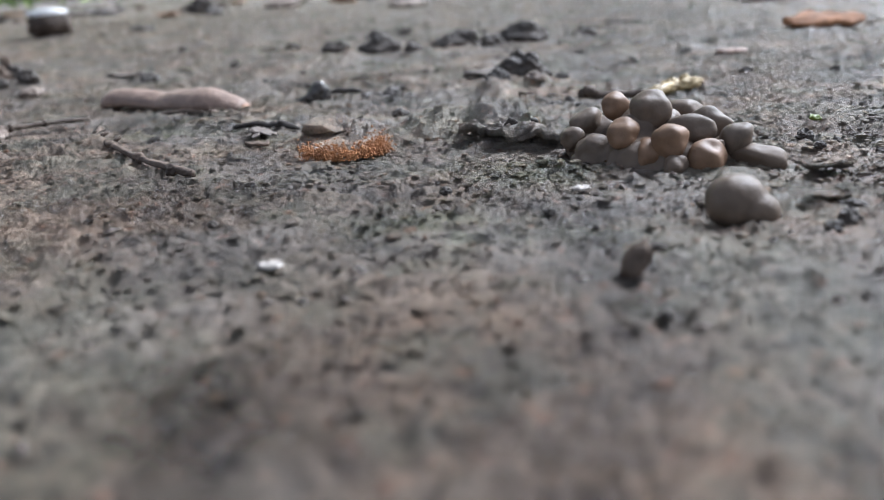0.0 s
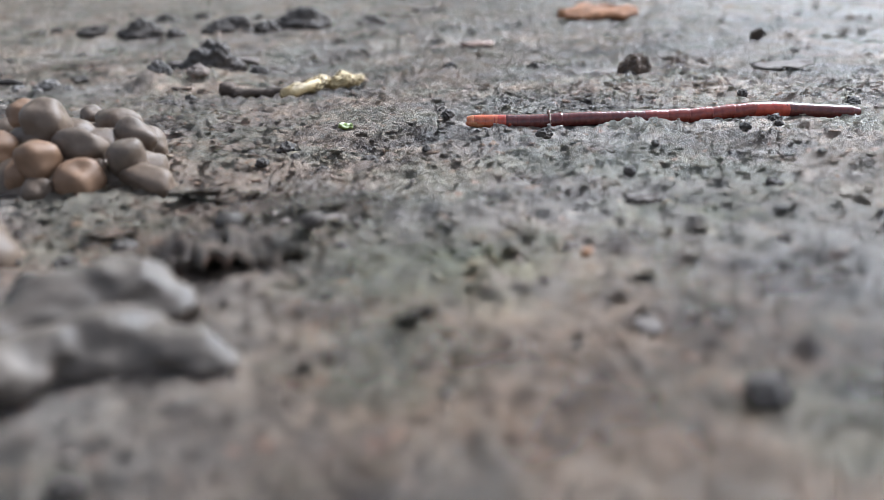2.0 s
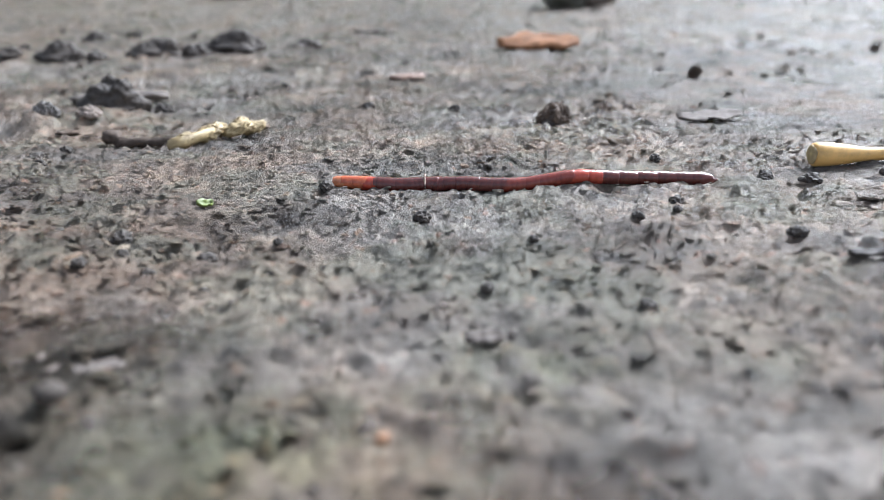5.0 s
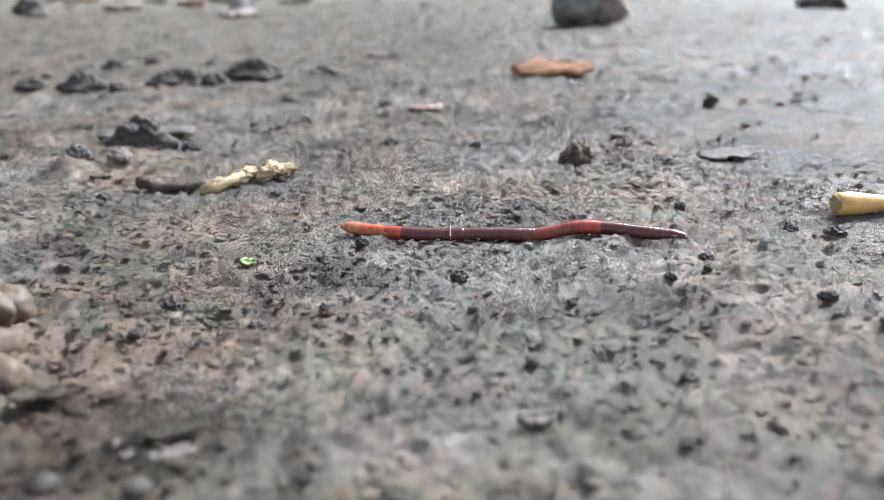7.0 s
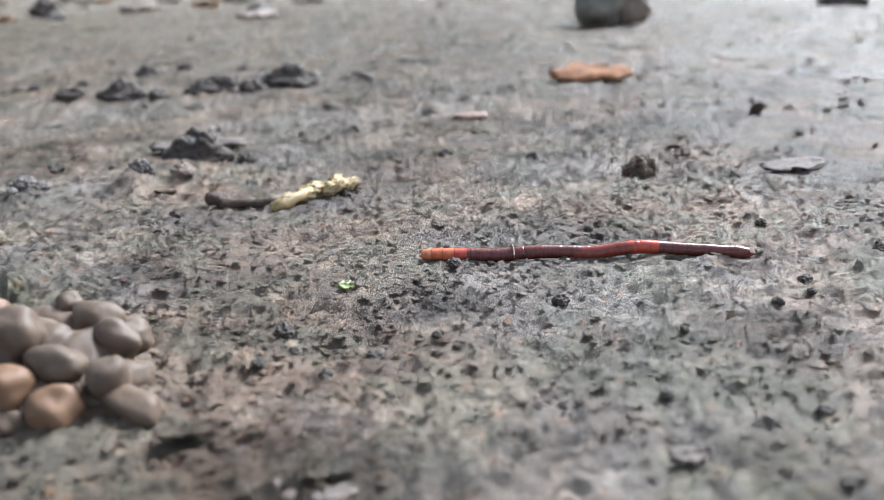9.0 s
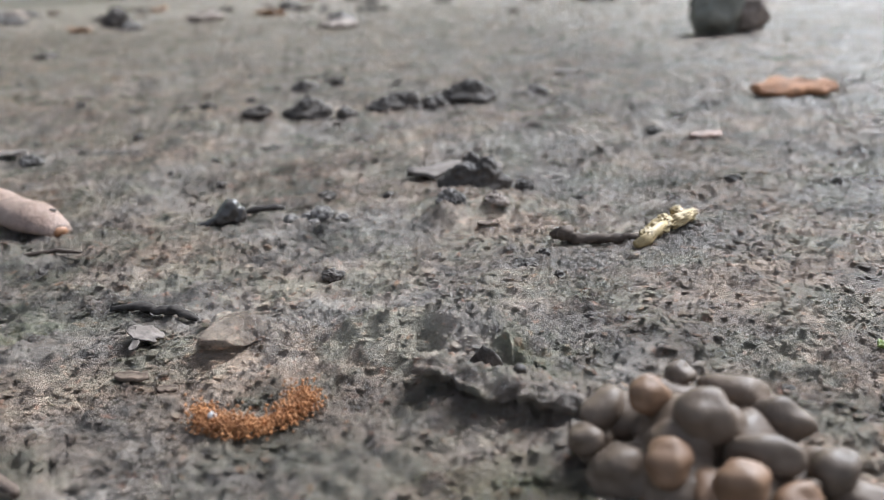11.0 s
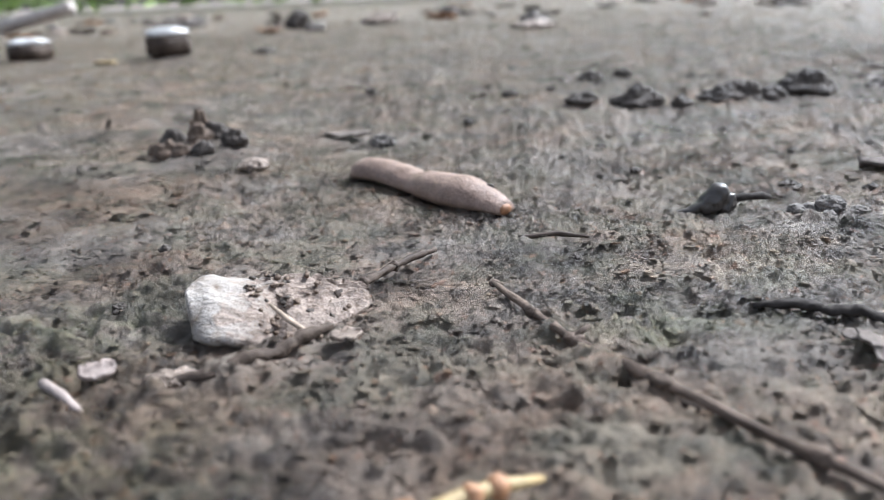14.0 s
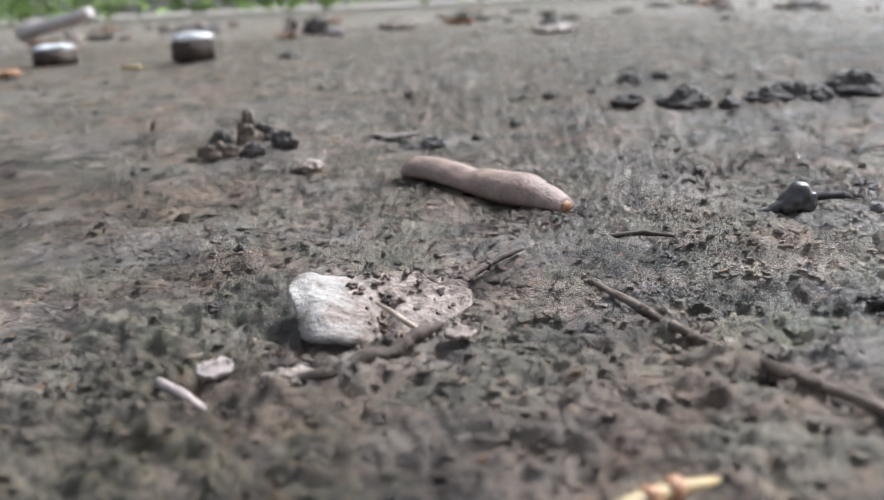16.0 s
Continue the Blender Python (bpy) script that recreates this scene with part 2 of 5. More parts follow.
def height(x, y):
    x, y = np.asarray(x, float), np.asarray(y, float)
    near = np.clip(1.6 - np.hypot(x, y - 12) / 60.0, 0.35, 1.0)
    h = 0.14 * (grain2(x / 7.3, y / 7.3, 1) - 0.5) + 0.09 * (grain2(x / 2.6, y / 2.6, 2) - 0.5) + 0.08 * (grain2(x / 1.05, y / 1.05, 3) - 0.5)
    wx, wy = x + 0.12 * grain2(x / 0.2, y / 0.2, 31), y + 0.12 * grain2(x / 0.2, y / 0.2, 32)
    f = 0.04 * (grain2(wx / 0.46, wy / 0.46, 4) - 0.5) + 0.04 * (grain2(wx / 0.22, wy / 0.22, 5) - 0.5) + 0.13 * np.clip((y - 3) / 9, 0.5, 1) * (grain2(wx / 0.17, wy / 0.12, 6) - 0.5) + 0.075 * (grain2(x / 0.075, y / 0.065, 16) - 0.5)
    crumbly = np.clip(grain2(x / 3.4, y / 3.4, 9) * 2.2 - 0.35, 0.3, 1.1) * np.clip(0.8 - x * 0.06, 0.45, 1.15) * np.clip((y - 3) / 9, 0.45, 1)
    leaf = grain2(wx / 0.55, wy / 0.32, 8) + 0.5 * grain2(wx / 0.24, wy / 0.15, 10)
    plates = (np.floor(leaf * 5) + np.clip((leaf * 5 % 1) * 4.5, 0, 1)) / 5 * 0.15
    small = grain2(wx / 0.26, wy / 0.13, 14) + 0.4 * grain2(x / 0.09, y / 0.09, 15)
    plates = plates + (np.floor(small * 4) + np.clip((small * 4 % 1) * 4, 0, 1)) / 4 * 0.085
    pits = -0.08 * np.clip(grain2(wx / 0.33, wy / 0.3, 12) - 0.68, 0, 1)
    lump = np.clip(grain2(wx / 0.3, wy / 0.24, 7) - 0.72, 0, 1) * 0.3
    rough = np.clip((y - 24) / 12, 0, 1) * np.clip(2.2 - np.hypot(x, y) / 120, 0.3, 1)
    clods = np.clip(grain2(x / 0.9 + 0.6 * grain2(x / 0.4, y / 0.4, 41), y / 0.7, 42) - 0.6, 0, 1)
    h = h + rough * (0.6 * clods + 0.16 * (grain2(x / 1.7, y / 1.3, 43) - 0.5) + 0.3 * (grain2(x / 5.5, y / 3.5, 44) - 0.5))
    h = h + near * (f + lump + pits + crumbly * (plates - 0.18))
    wide, tall, ragged = 0.6 + 0.8 * grain2(x / 0.5, y / 0.5, 13), 0.75 + 0.5 * grain2(x / 0.4, y / 0.4, 11), 0.75 + 0.5 * grain2(x / 0.35, y / 0.35, 17)
    for cx, cy, rx, ry, up, turn in SWELLINGS:
        a = radians(turn)
        u, v = ((x - cx) * math.cos(a) + (y - cy) * math.sin(a)) / rx, ((y - cy) * math.cos(a) - (x - cx) * math.sin(a)) / ry
        h = h + up * np.exp(-((u * u + v * v) * wide)) * tall
    for cx, cy, rx, ry, up in PEAKS:
        d = np.hypot((x - cx) / rx, (y - cy) / ry) * ragged
        h = h + up * np.clip(1 - d, 0, 1) ** 1.3
    return h + lie(y)


def gz(x, y):
    return float(height(np.array([x]), np.array([y]))[0])


def link_mesh(name, bm, material, parent=None, smooth=True):
    me = bpy.data.meshes.new(name)
    bm.to_mesh(me)
    bm.free()
    if smooth:
        for p in me.polygons:
            p.use_smooth = True
    for m in material if isinstance(material, (list, tuple)) else (material,):
        me.materials.append(m)
    ob = new(name, me)
    if parent:
        ob.parent = parent
    return ob


def part(name, bm, material, parent, label="", smooth=True):
    ob = link_mesh(name, bm, material, parent, smooth)
    return tagged(ob, label) if label else ob


def thing(name, x, y, label, category, group="", z=None, turn=0.0, kind=""):
    ob = new(name)
    ob.empty_display_size = 0.005
    ob.matrix_world = pose(x * CM, y * CM, (gz(x, y) if z is None else z) * CM, 0, 0, turn)
    return tagged(ob, label, category, group, kind)


def blob(bm, at, radii, rough=0.08, seed=0, turn=(0, 0, 0), subdiv=3, freq=1.6, flat=None, fine=1.0):
    """A rounded lump round at, in centimetres, uneven by rough."""
    made = bmesh.ops.create_icosphere(bm, subdivisions=subdiv, radius=1.0)["verts"]
    rot = Euler([radians(a) for a in turn]).to_matrix()
    off = Vector((seed * 3.7, seed * 1.9, seed * 2.3))
    for v in made:
        n = v.co.normalized()
        k = 1 + rough * (noise.noise(n * freq + off) + fine * (0.5 * noise.noise(n * freq * 2.7 + off) + 0.25 * noise.noise(n * freq * 6.1 + off)))
        p = Vector((n.x * radii[0], n.y * radii[1], n.z * radii[2])) * k
        if flat is not None and p.z < flat:
            p.z = flat + (p.z - flat) * 0.15
        v.co = (rot @ p + Vector(at)) * CM
    return made


def tube(bm, pts, radii, seg=10, wob=0.0, seed=0, squash=1.0):
    """A tube along pts, in centimetres, closed at both ends."""
    pts = [Vector(p) for p in pts]
    rings = []
    for i, p in enumerate(pts):
        t = (pts[min(i + 1, len(pts) - 1)] - pts[max(i - 1, 0)]).normalized()
        side = t.cross(Vector((0, 0, 1)))
        side = side.normalized() if side.length > 1e-4 else Vector((1, 0, 0))
        up = side.cross(t)
        ring = []
        for k in range(seg):
            a = 2 * math.pi * k / seg
            r = radii[i] * (1 + wob * noise.noise(Vector((i * 0.7 + seed, k * 0.9, seed * 1.3))))
            ring.append(bm.verts.new((p + side * (math.cos(a) * r) + up * (math.sin(a) * r * squash)) * CM))
        rings.append(ring)
    for a, b in zip(rings, rings[1:]):
        for k in range(seg):
            bm.faces.new((a[k], a[(k + 1) % seg], b[(k + 1) % seg], b[k]))
    bm.faces.new(rings[0][::-1])
    bm.faces.new(rings[-1])
    bmesh.ops.recalc_face_normals(bm, faces=bm.faces[:])


def flake(bm, length, width, thick, curl=0.0, seed=0, rows=10, cols=6, sharp=0.4, ragged=0.45):
    """A thin uneven plate with a pointed outline, lying along x round the origin, in centimetres."""
    top, low = [], []
    for i in range(rows + 1):
        u = i / rows * 2 - 1
        half = width / 2 * max(0.04, (1 - abs(u) ** 2.2)) ** sharp
        t_row, l_row = [], []
        for j in range(cols + 1):
            v = j / cols * 2 - 1
            rag = 1 + ragged * (1.3 * noise.noise(Vector((u * 3 + seed, v * 1.2, seed * 1.7))) + 0.9 * noise.noise(Vector((u * 9 + seed, v * 1.5, seed * 2.7))))
            x, y = u * length / 2 * (1 + 0.3 * ragged * noise.noise(Vector((v * 3, seed, 4)))), v * half * rag
            z = curl * (v * v * width * 0.5 + u * u * length * 0.12) + 0.12 * width * noise.noise(Vector((u * 2 + seed, v * 2, seed))) + 0.05 * width * noise.noise(Vector((u * 8 + seed, v * 7, seed)))
            t_row.append(bm.verts.new((x * CM, y * CM, (z + thick) * CM)))
            l_row.append(bm.verts.new((x * CM, y * CM, z * CM)))
        top.append(t_row)
        low.append(l_row)
    for i in range(rows):
        for j in range(cols):
            bm.faces.new((top[i][j], top[i + 1][j], top[i + 1][j + 1], top[i][j + 1]))
            bm.faces.new((low[i][j], low[i][j + 1], low[i + 1][j + 1], low[i + 1][j]))
    for i in range(rows):
        bm.faces.new((low[i][0], low[i + 1][0], top[i + 1][0], top[i][0]))
        bm.faces.new((top[i][cols], top[i + 1][cols], low[i + 1][cols], low[i][cols]))
    for j in range(cols):
        bm.faces.new((top[0][j], top[0][j + 1], low[0][j + 1], low[0][j]))
        bm.faces.new((low[rows][j], low[rows][j + 1], top[rows][j + 1], top[rows][j]))
    bmesh.ops.recalc_face_normals(bm, faces=bm.faces[:])


def melt(ob, voxel, rounds):
    """Grows the lumps of a mesh together into one skin."""
    m = ob.modifiers.new("skin", "REMESH")
    m.mode, m.voxel_size, m.use_smooth_shade = "VOXEL", voxel * CM, True
    m = ob.modifiers.new("soft", "SMOOTH")
    m.factor, m.iterations = 0.5, rounds
    return ob


# ---- ground ----
def spaced(lo, fine_lo, fine_hi, hi, step, grow):
    mid = list(np.arange(fine_lo, fine_hi, step))
    up, s = [mid[-1]], step
    while up[-1] < hi:
        s *= grow
        up.append(up[-1] + s)
    down, s = [mid[0]], step
    while down[-1] > lo:
        s *= grow
        down.append(down[-1] - s)
    return np.array(down[:0:-1] + mid + up[1:])


def make_ground():
    xs = spaced(-30000, -14.0, 16.0, 30000, 0.055, 1.06)
    ys = spaced(-3000, 6.0, 20.0, 40000, 0.05, 1.03)
    gx, gy = np.meshgrid(xs, ys)
    z = height(gx, gy)
    far = np.clip((np.hypot(gx, gy) - 250) / 400, 0, 1)
    z = z * (1 - far)
    co = np.stack([gx, gy, z], -1).reshape(-1, 3) * CM
    nx, ny = len(xs), len(ys)
    i = np.arange(nx * ny).reshape(ny, nx)
    quads = np.stack([i[:-1, :-1], i[:-1, 1:], i[1:, 1:], i[1:, :-1]], -1).reshape(-1, 4)
    me = bpy.data.meshes.new("ground")
    me.vertices.add(len(co))
    me.vertices.foreach_set("co", co.ravel())
    me.loops.add(quads.size)
    me.loops.foreach_set("vertex_index", quads.ravel().astype(np.int32))
    me.polygons.add(len(quads))
    me.polygons.foreach_set("loop_start", np.arange(0, quads.size, 4, dtype=np.int32))
    me.update()
    me.validate()
    me.polygons.foreach_set("use_smooth", np.ones(len(quads), bool))
    me.materials.append(MUD)
    tagged(new("ground", me), "damp grey-brown crumbly mud ground with mossy patches", "ground", kind="structure")


make_ground()

# the cheap forms of a crumb: a double pyramid, and a plate of five corners with no underside
PEBBLE_V = np.array([(1, 0, 0), (0.3, 0.95, 0), (-0.9, 0.5, 0), (-0.8, -0.6, 0), (0.35, -0.95, 0), (0.1, 0.05, 0.9), (0, 0, -0.9)])
PEBBLE_F = np.array([f for k in range(5) for f in ((k, (k + 1) % 5, 5), ((k + 1) % 5, k, 6))])
RIM = [(math.cos(a), math.sin(a)) for a in (0.1, 1.4, 2.5, 3.9, 5.2)]
PLATE_V = np.array([(x, y, -0.6) for x, y in RIM] + [(x * 0.86, y * 0.86, 1.0) for x, y in RIM])
PLATE_F = np.array([f for k in range(5) for f in ((k, (k + 1) % 5, 5 + k), ((k + 1) % 5, 5 + (k + 1) % 5, 5 + k))] + [(5, 6, 7), (5, 7, 8), (5, 8, 9)])


def scatter(name, label, count, seed, x_range, y_range, size, flat, material, sink=0.35, form=(PEBBLE_V, PEBBLE_F), tilt=0.35, even=0.25, skew=2.2):
    """Countless crumbs strewn on the mud, as one mesh."""
    verts, tris = form
    rng = np.random.default_rng(seed)
    x = rng.uniform(*x_range, count)
    y = y_range[0] + (y_range[1] - y_range[0]) * rng.random(count) ** 1.35
    keep = rng.random(count) < np.clip(grain2(x / 1.7, y / 1.7, seed) * 1.7 - 0.25, even, 1)
    keep &= rng.random(count) < np.clip((y - 5) / 7, 0.12, 1) * np.where(y < 15, np.clip(1.15 - (x - 3) * 0.07, 0.4, 1), 1)
    x, y = x[keep], y[keep]
    n = len(x)
    s = size[0] * (size[1] / size[0]) ** (rng.random(n) ** skew)
    nv = len(verts)
    shape = verts[None] * (1 + 0.5 * (rng.random((n, nv, 3)) - 0.5)) * np.stack([rng.uniform(0.7, 1.6, n), rng.uniform(0.6, 1.2, n), rng.uniform(*flat, n)], -1)[:, None] * s[:, None, None]
    a, tip = rng.uniform(0, 6.283, n), rng.normal(0, tilt, n)
    ct, st = np.cos(tip)[:, None], np.sin(tip)[:, None]
    sx, sz = shape[..., 0] * ct - shape[..., 2] * st, shape[..., 0] * st + shape[..., 2] * ct
    ca, sa = np.cos(a)[:, None], np.sin(a)[:, None]
    px, py = sx * ca - shape[..., 1] * sa, sx * sa + shape[..., 1] * ca
    base = height(x, y)
    low = sz.min(1)
    co = np.stack([px + x[:, None], py + y[:, None], sz + (base - low - sink * s)[:, None]], -1).reshape(-1, 3) * CM
    tri = (tris[None] + (np.arange(n) * nv)[:, None, None]).reshape(-1, 3)
    me = bpy.data.meshes.new(name)
    me.vertices.add(len(co))
    me.vertices.foreach_set("co", co.ravel())
    me.loops.add(tri.size)
    me.loops.foreach_set("vertex_index", tri.ravel().astype(np.int32))
    me.polygons.add(len(tri))
    me.polygons.foreach_set("loop_start", np.arange(0, tri.size, 3, dtype=np.int32))
    me.update()
    me.validate()
    me.polygons.foreach_set("use_smooth", np.zeros(len(tri), bool))
    me.materials.append(material)
    return tagged(new(name, me), label, "soil crumbs", kind="stuff")


PLATE = (PLATE_V, PLATE_F)
scatter("soil_crumbs", "small dark crumbs of soil strewn over the mud", 7000, 21, (-18, 22), (4.5, 38), (0.03, 0.11), (0.4, 0.9), CRUMB, even=0.08)
scatter("soil_grains", "fine grains of soil on the mud", 90000, 22, (-18, 17), (6, 28), (0.010, 0.036), (0.4, 0.9), CRUMB, 0.45)
scatter("soil_flakes", "thin flat flakes of dried mud on the ground", 104000, 23, (-20, 18), (5.5, 31), (0.018, 0.08), (0.10, 0.30), CRUMB, 0.12, PLATE, 0.16, skew=2.3)
scatter("far_crumbs", "dark crumbs and bits on the mud farther off", 20000, 24, (-70, 75), (24, 150), (0.05, 0.28), (0.3, 0.7), CRUMB, even=0.2, skew=3.0)
scatter("near_crumbs", "soft dark crumbs of soil on the smooth mud", 1500, 25, (-5, 13), (3.5, 11), (0.025, 0.085), (0.4, 0.9), CRUMB_DARK, even=0.3)


# ---- worm casts ----
# pellets of the heap: x, y, z, radius, stretch, turn, all in centimetres and degrees
PELLETS = [
    (3.52, 12.35, 0.90, 0.245, 1.1, 0), (3.60, 11.72, 0.56, 0.235, 1.0, 0), (3.03, 12.05, 0.64, 0.20, 1.1, 30), (3.12, 12.85, 0.92, 0.16, 1.3, 20),
    (4.17, 13.05, 0.66, 0.25, 1.35, -30), (4.0, 12.02, 0.63, 0.23, 1.45, -30), (4.60, 11.83, 0.50, 0.215, 1.0, -20), (2.45, 12.8, 0.50, 0.16, 1.1, 0),
    (2.72, 13.1, 0.66, 0.18, 1.5, 35), (4.09, 11.57, 0.29, 0.245, 1.0, 0), (4.29, 11.68, 0.46, 0.085, 1.0, 0), (3.72, 13.5, 0.74, 0.14, 1.2, 10),
    (4.48, 12.62, 0.58, 0.20, 1.4, -25), (4.84, 11.60, 0.26, 0.20, 1.7, -32), (3.35, 11.85, 0.38, 0.2, 1.2, 60), (3.62, 11.48, 0.24, 0.16, 1.0, 0),
]
# buried lumps that hold the heap together: x, y, z, radius
FILL = [
    (3.25, 12.05, 0.10, 0.44), (3.75, 11.85, 0.06, 0.42), (2.85, 12.5, 0.08, 0.40), (4.3, 12.0, 0.05, 0.36),
    (3.75, 12.55, 0.62, 0.26), (3.3, 12.4, 0.55, 0.3), (3.0, 13.2, 0.42, 0.28), (2.72, 12.45, 0.34, 0.25), (4.5, 13.1, 0.38, 0.25), (3.4, 13.4, 0.5, 0.26),
    (4.0, 12.5, 0.3, 0.42), (3.5, 12.7, 0.4, 0.45), (3.85, 11.85, 0.25, 0.28), (4.65, 12.2, 0.25, 0.26), (3.2, 12.1, 0.3, 0.3), (3.6, 13.3, 0.3, 0.4), (4.3, 12.7, 0.4, 0.3), (2.6, 13.0, 0.3, 0.22),
]


def make_cast_heap():
    heap = thing("worm_cast_heap", 3.7, 12.3, "heap of smooth rounded grey-brown worm cast pellets on mud", "worm cast")
    base = Vector(heap.matrix_world.translation) / CM
    bm = bmesh.new()
    for k, (x, y, z, r) in enumerate(FILL):
        blob(bm, Vector((x, y, z)) - base, (r * 1.14, r * 1.08, r * 1.1), 0.2, k + 40, (0, 0, 0), 3, 1.1)
    for k, (x, y, z, r, stretch, turn) in enumerate(PELLETS):
        blob(bm, Vector((x, y + 0.04, z - r * 0.62)) - base, (r * stretch * 0.9, r * 0.88, r * 0.95), 0.2, k + 21, (0, 0, turn), 3, 1.0)
    melt(part("fused_mass", bm, CAST, heap), 0.026, 9)
    for k, (x, y, z, r, stretch, turn) in enumerate(PELLETS):
        bm = bmesh.new()
        blob(bm, (0, 0, 0), (r * stretch, r, r * (0.98 + 0.14 * (k % 3 == 0))), 0.34, k + 1, (12 * math.sin(k), 14 * math.cos(k * 2), turn), 4, 1.0, fine=0.12)
        amber = k in (1, 2, 3, 9, 14)
        ob = part("pellet", bm, CAST_AMBER if amber else CAST, heap, "amber-brown pellet" if amber else "")
        ob.scale = (1.1, 1.08, 1.1)
        ob.location = (Vector((x, y, z)) - base) * CM


make_cast_heap()


def make_pellet():
    ob = thing("mud_pellet", 3.80, 9.45, "single smooth bean-shaped grey-brown mud pellet", "mud pellet")
    bm = bmesh.new()
    blob(bm, (-0.08, 0.05, 0.27), (0.36, 0.32, 0.33), 0.06, 3, (0, 12, 0), 4, 1.1)
    blob(bm, (0.10, -0.04, 0.2), (0.31, 0.27, 0.23), 0.06, 5, (0, 22, -15), 4, 1.2)
    melt(part("body", bm, CAST, ob), 0.022, 14)
    bm = bmesh.new()
    blob(bm, (0.36, -0.1, 0.12), (0.05, 0.05, 0.04), 0.2, 8, (0, 0, 0), 2)
    part("tip", bm, CLOD, ob, "dark soil stuck on the tip")


make_pellet()


def make_near_cast():
    ob = thing("slumped_worm_cast", 5.55, 6.95, "slumped lobed wet grey worm cast on mud", "worm cast")
    lobes = {
        "upper_lobe": [(-0.48, 0.25, 0.14, 0.40, 0.34, 0.26, 35), (-0.22, 0.48, 0.27, 0.42, 0.30, 0.24, 28), (0.12, 0.60, 0.33, 0.34, 0.28, 0.22, -10), (0.34, 0.55, 0.20, 0.34, 0.26, 0.17, -38), (-0.1, 0.4, 0.08, 0.6, 0.4, 0.25, 0)],
        "lower_lobe": [(-0.42, -0.25, 0.14, 0.30, 0.26, 0.20, 20), (-0.2, -0.05, 0.2, 0.3, 0.2, 0.14, 25), (0.12, 0.12, 0.22, 0.36, 0.22, 0.14, 12), (0.52, 0.02, 0.14, 0.42, 0.17, 0.12, -24), (0.78, -0.1, 0.04, 0.24, 0.18, 0.10, -30), (0.1, 0.05, 0.06, 0.6, 0.25, 0.14, 0)],
        "skirt": [(-0.05, 0.35, -0.02, 0.75, 0.45, 0.13, 0)],
    }
    k = 10
    for name, lumps in lobes.items():
        bm = bmesh.new()
        for x, y, z, rx, ry, rz, turn in lumps:
            k += 1
            blob(bm, (x, y, z), (rx, ry, rz), 0.32, k, (0, 0, turn), 4, 2.2)
        melt(part(name, bm, SLUMP, ob), 0.033, 14)


make_near_cast()


# ---- earthworm: pieces that telescope along a moving line ----
# seconds, then the middle line from the pale end to the dark end, in centimetres
WORM_LINES = [
    (0.0, (8.98, 14.48), (10.0, 14.35), (11.5, 14.2), (13.9, 13.9), (15.2, 13.7)),
    (1.5, (9.02, 14.48), (10.1, 14.35), (11.6, 14.2), (14.0, 13.9), (15.25, 13.7)),
    (2.2, (9.25, 14.85), (10.25, 14.7), (11.7, 14.5), (14.1, 14.2), (15.25, 14.0)),
    (3.0, (9.50, 15.42), (10.3, 15.25), (11.7, 15.05), (13.9, 14.72), (15.30, 14.52)),
    (5.5, (8.80, 15.80), (10.2, 15.50), (11.5, 15.25), (12.8, 15.10), (14.55, 14.78)),
    (6.0, (8.62, 15.90), (10.25, 15.55), (11.5, 15.35), (12.72, 15.22), (14.02, 14.65)),
    (6.5, (8.85, 15.85), (10.2, 15.55), (11.4, 15.38), (12.7, 15.22), (13.92, 14.68)),
    (7.0, (8.60, 16.15), (10.1, 15.68), (11.4, 15.42), (12.65, 15.25), (13.95, 14.70)),
    (7.5, (8.75, 16.20), (10.2, 15.70), (11.45, 15.46), (12.65, 15.30), (13.95, 14.75)),
    (8.0, (8.68, 16.15), (10.2, 15.70), (11.5, 15.50), (12.65, 15.35), (13.98, 14.80)),
    (10.5, (8.17, 15.70), (8.75, 15.92), (9.5, 15.88), (11.2, 15.48), (13.0, 15.2)),
    (16.0, (7.95, 15.40), (8.5, 15.80), (9.4, 15.88), (11.1, 15.55), (12.8, 15.25)),
]
WORM_PIECES = 30


def along(line, u):
    p = [Vector((*q, 0)) for q in line]
    u *= len(p) - 1
    i = min(int(u), len(p) - 2)
    s = u - i
    a, b, c, d = p[max(i - 1, 0)], p[i], p[i + 1], p[min(i + 2, len(p) - 1)]
    return 0.5 * ((2 * b) + (c - a) * s + (2 * a - 5 * b + 4 * c - d) * s * s + (3 * b - a - 3 * c + d) * s ** 3)


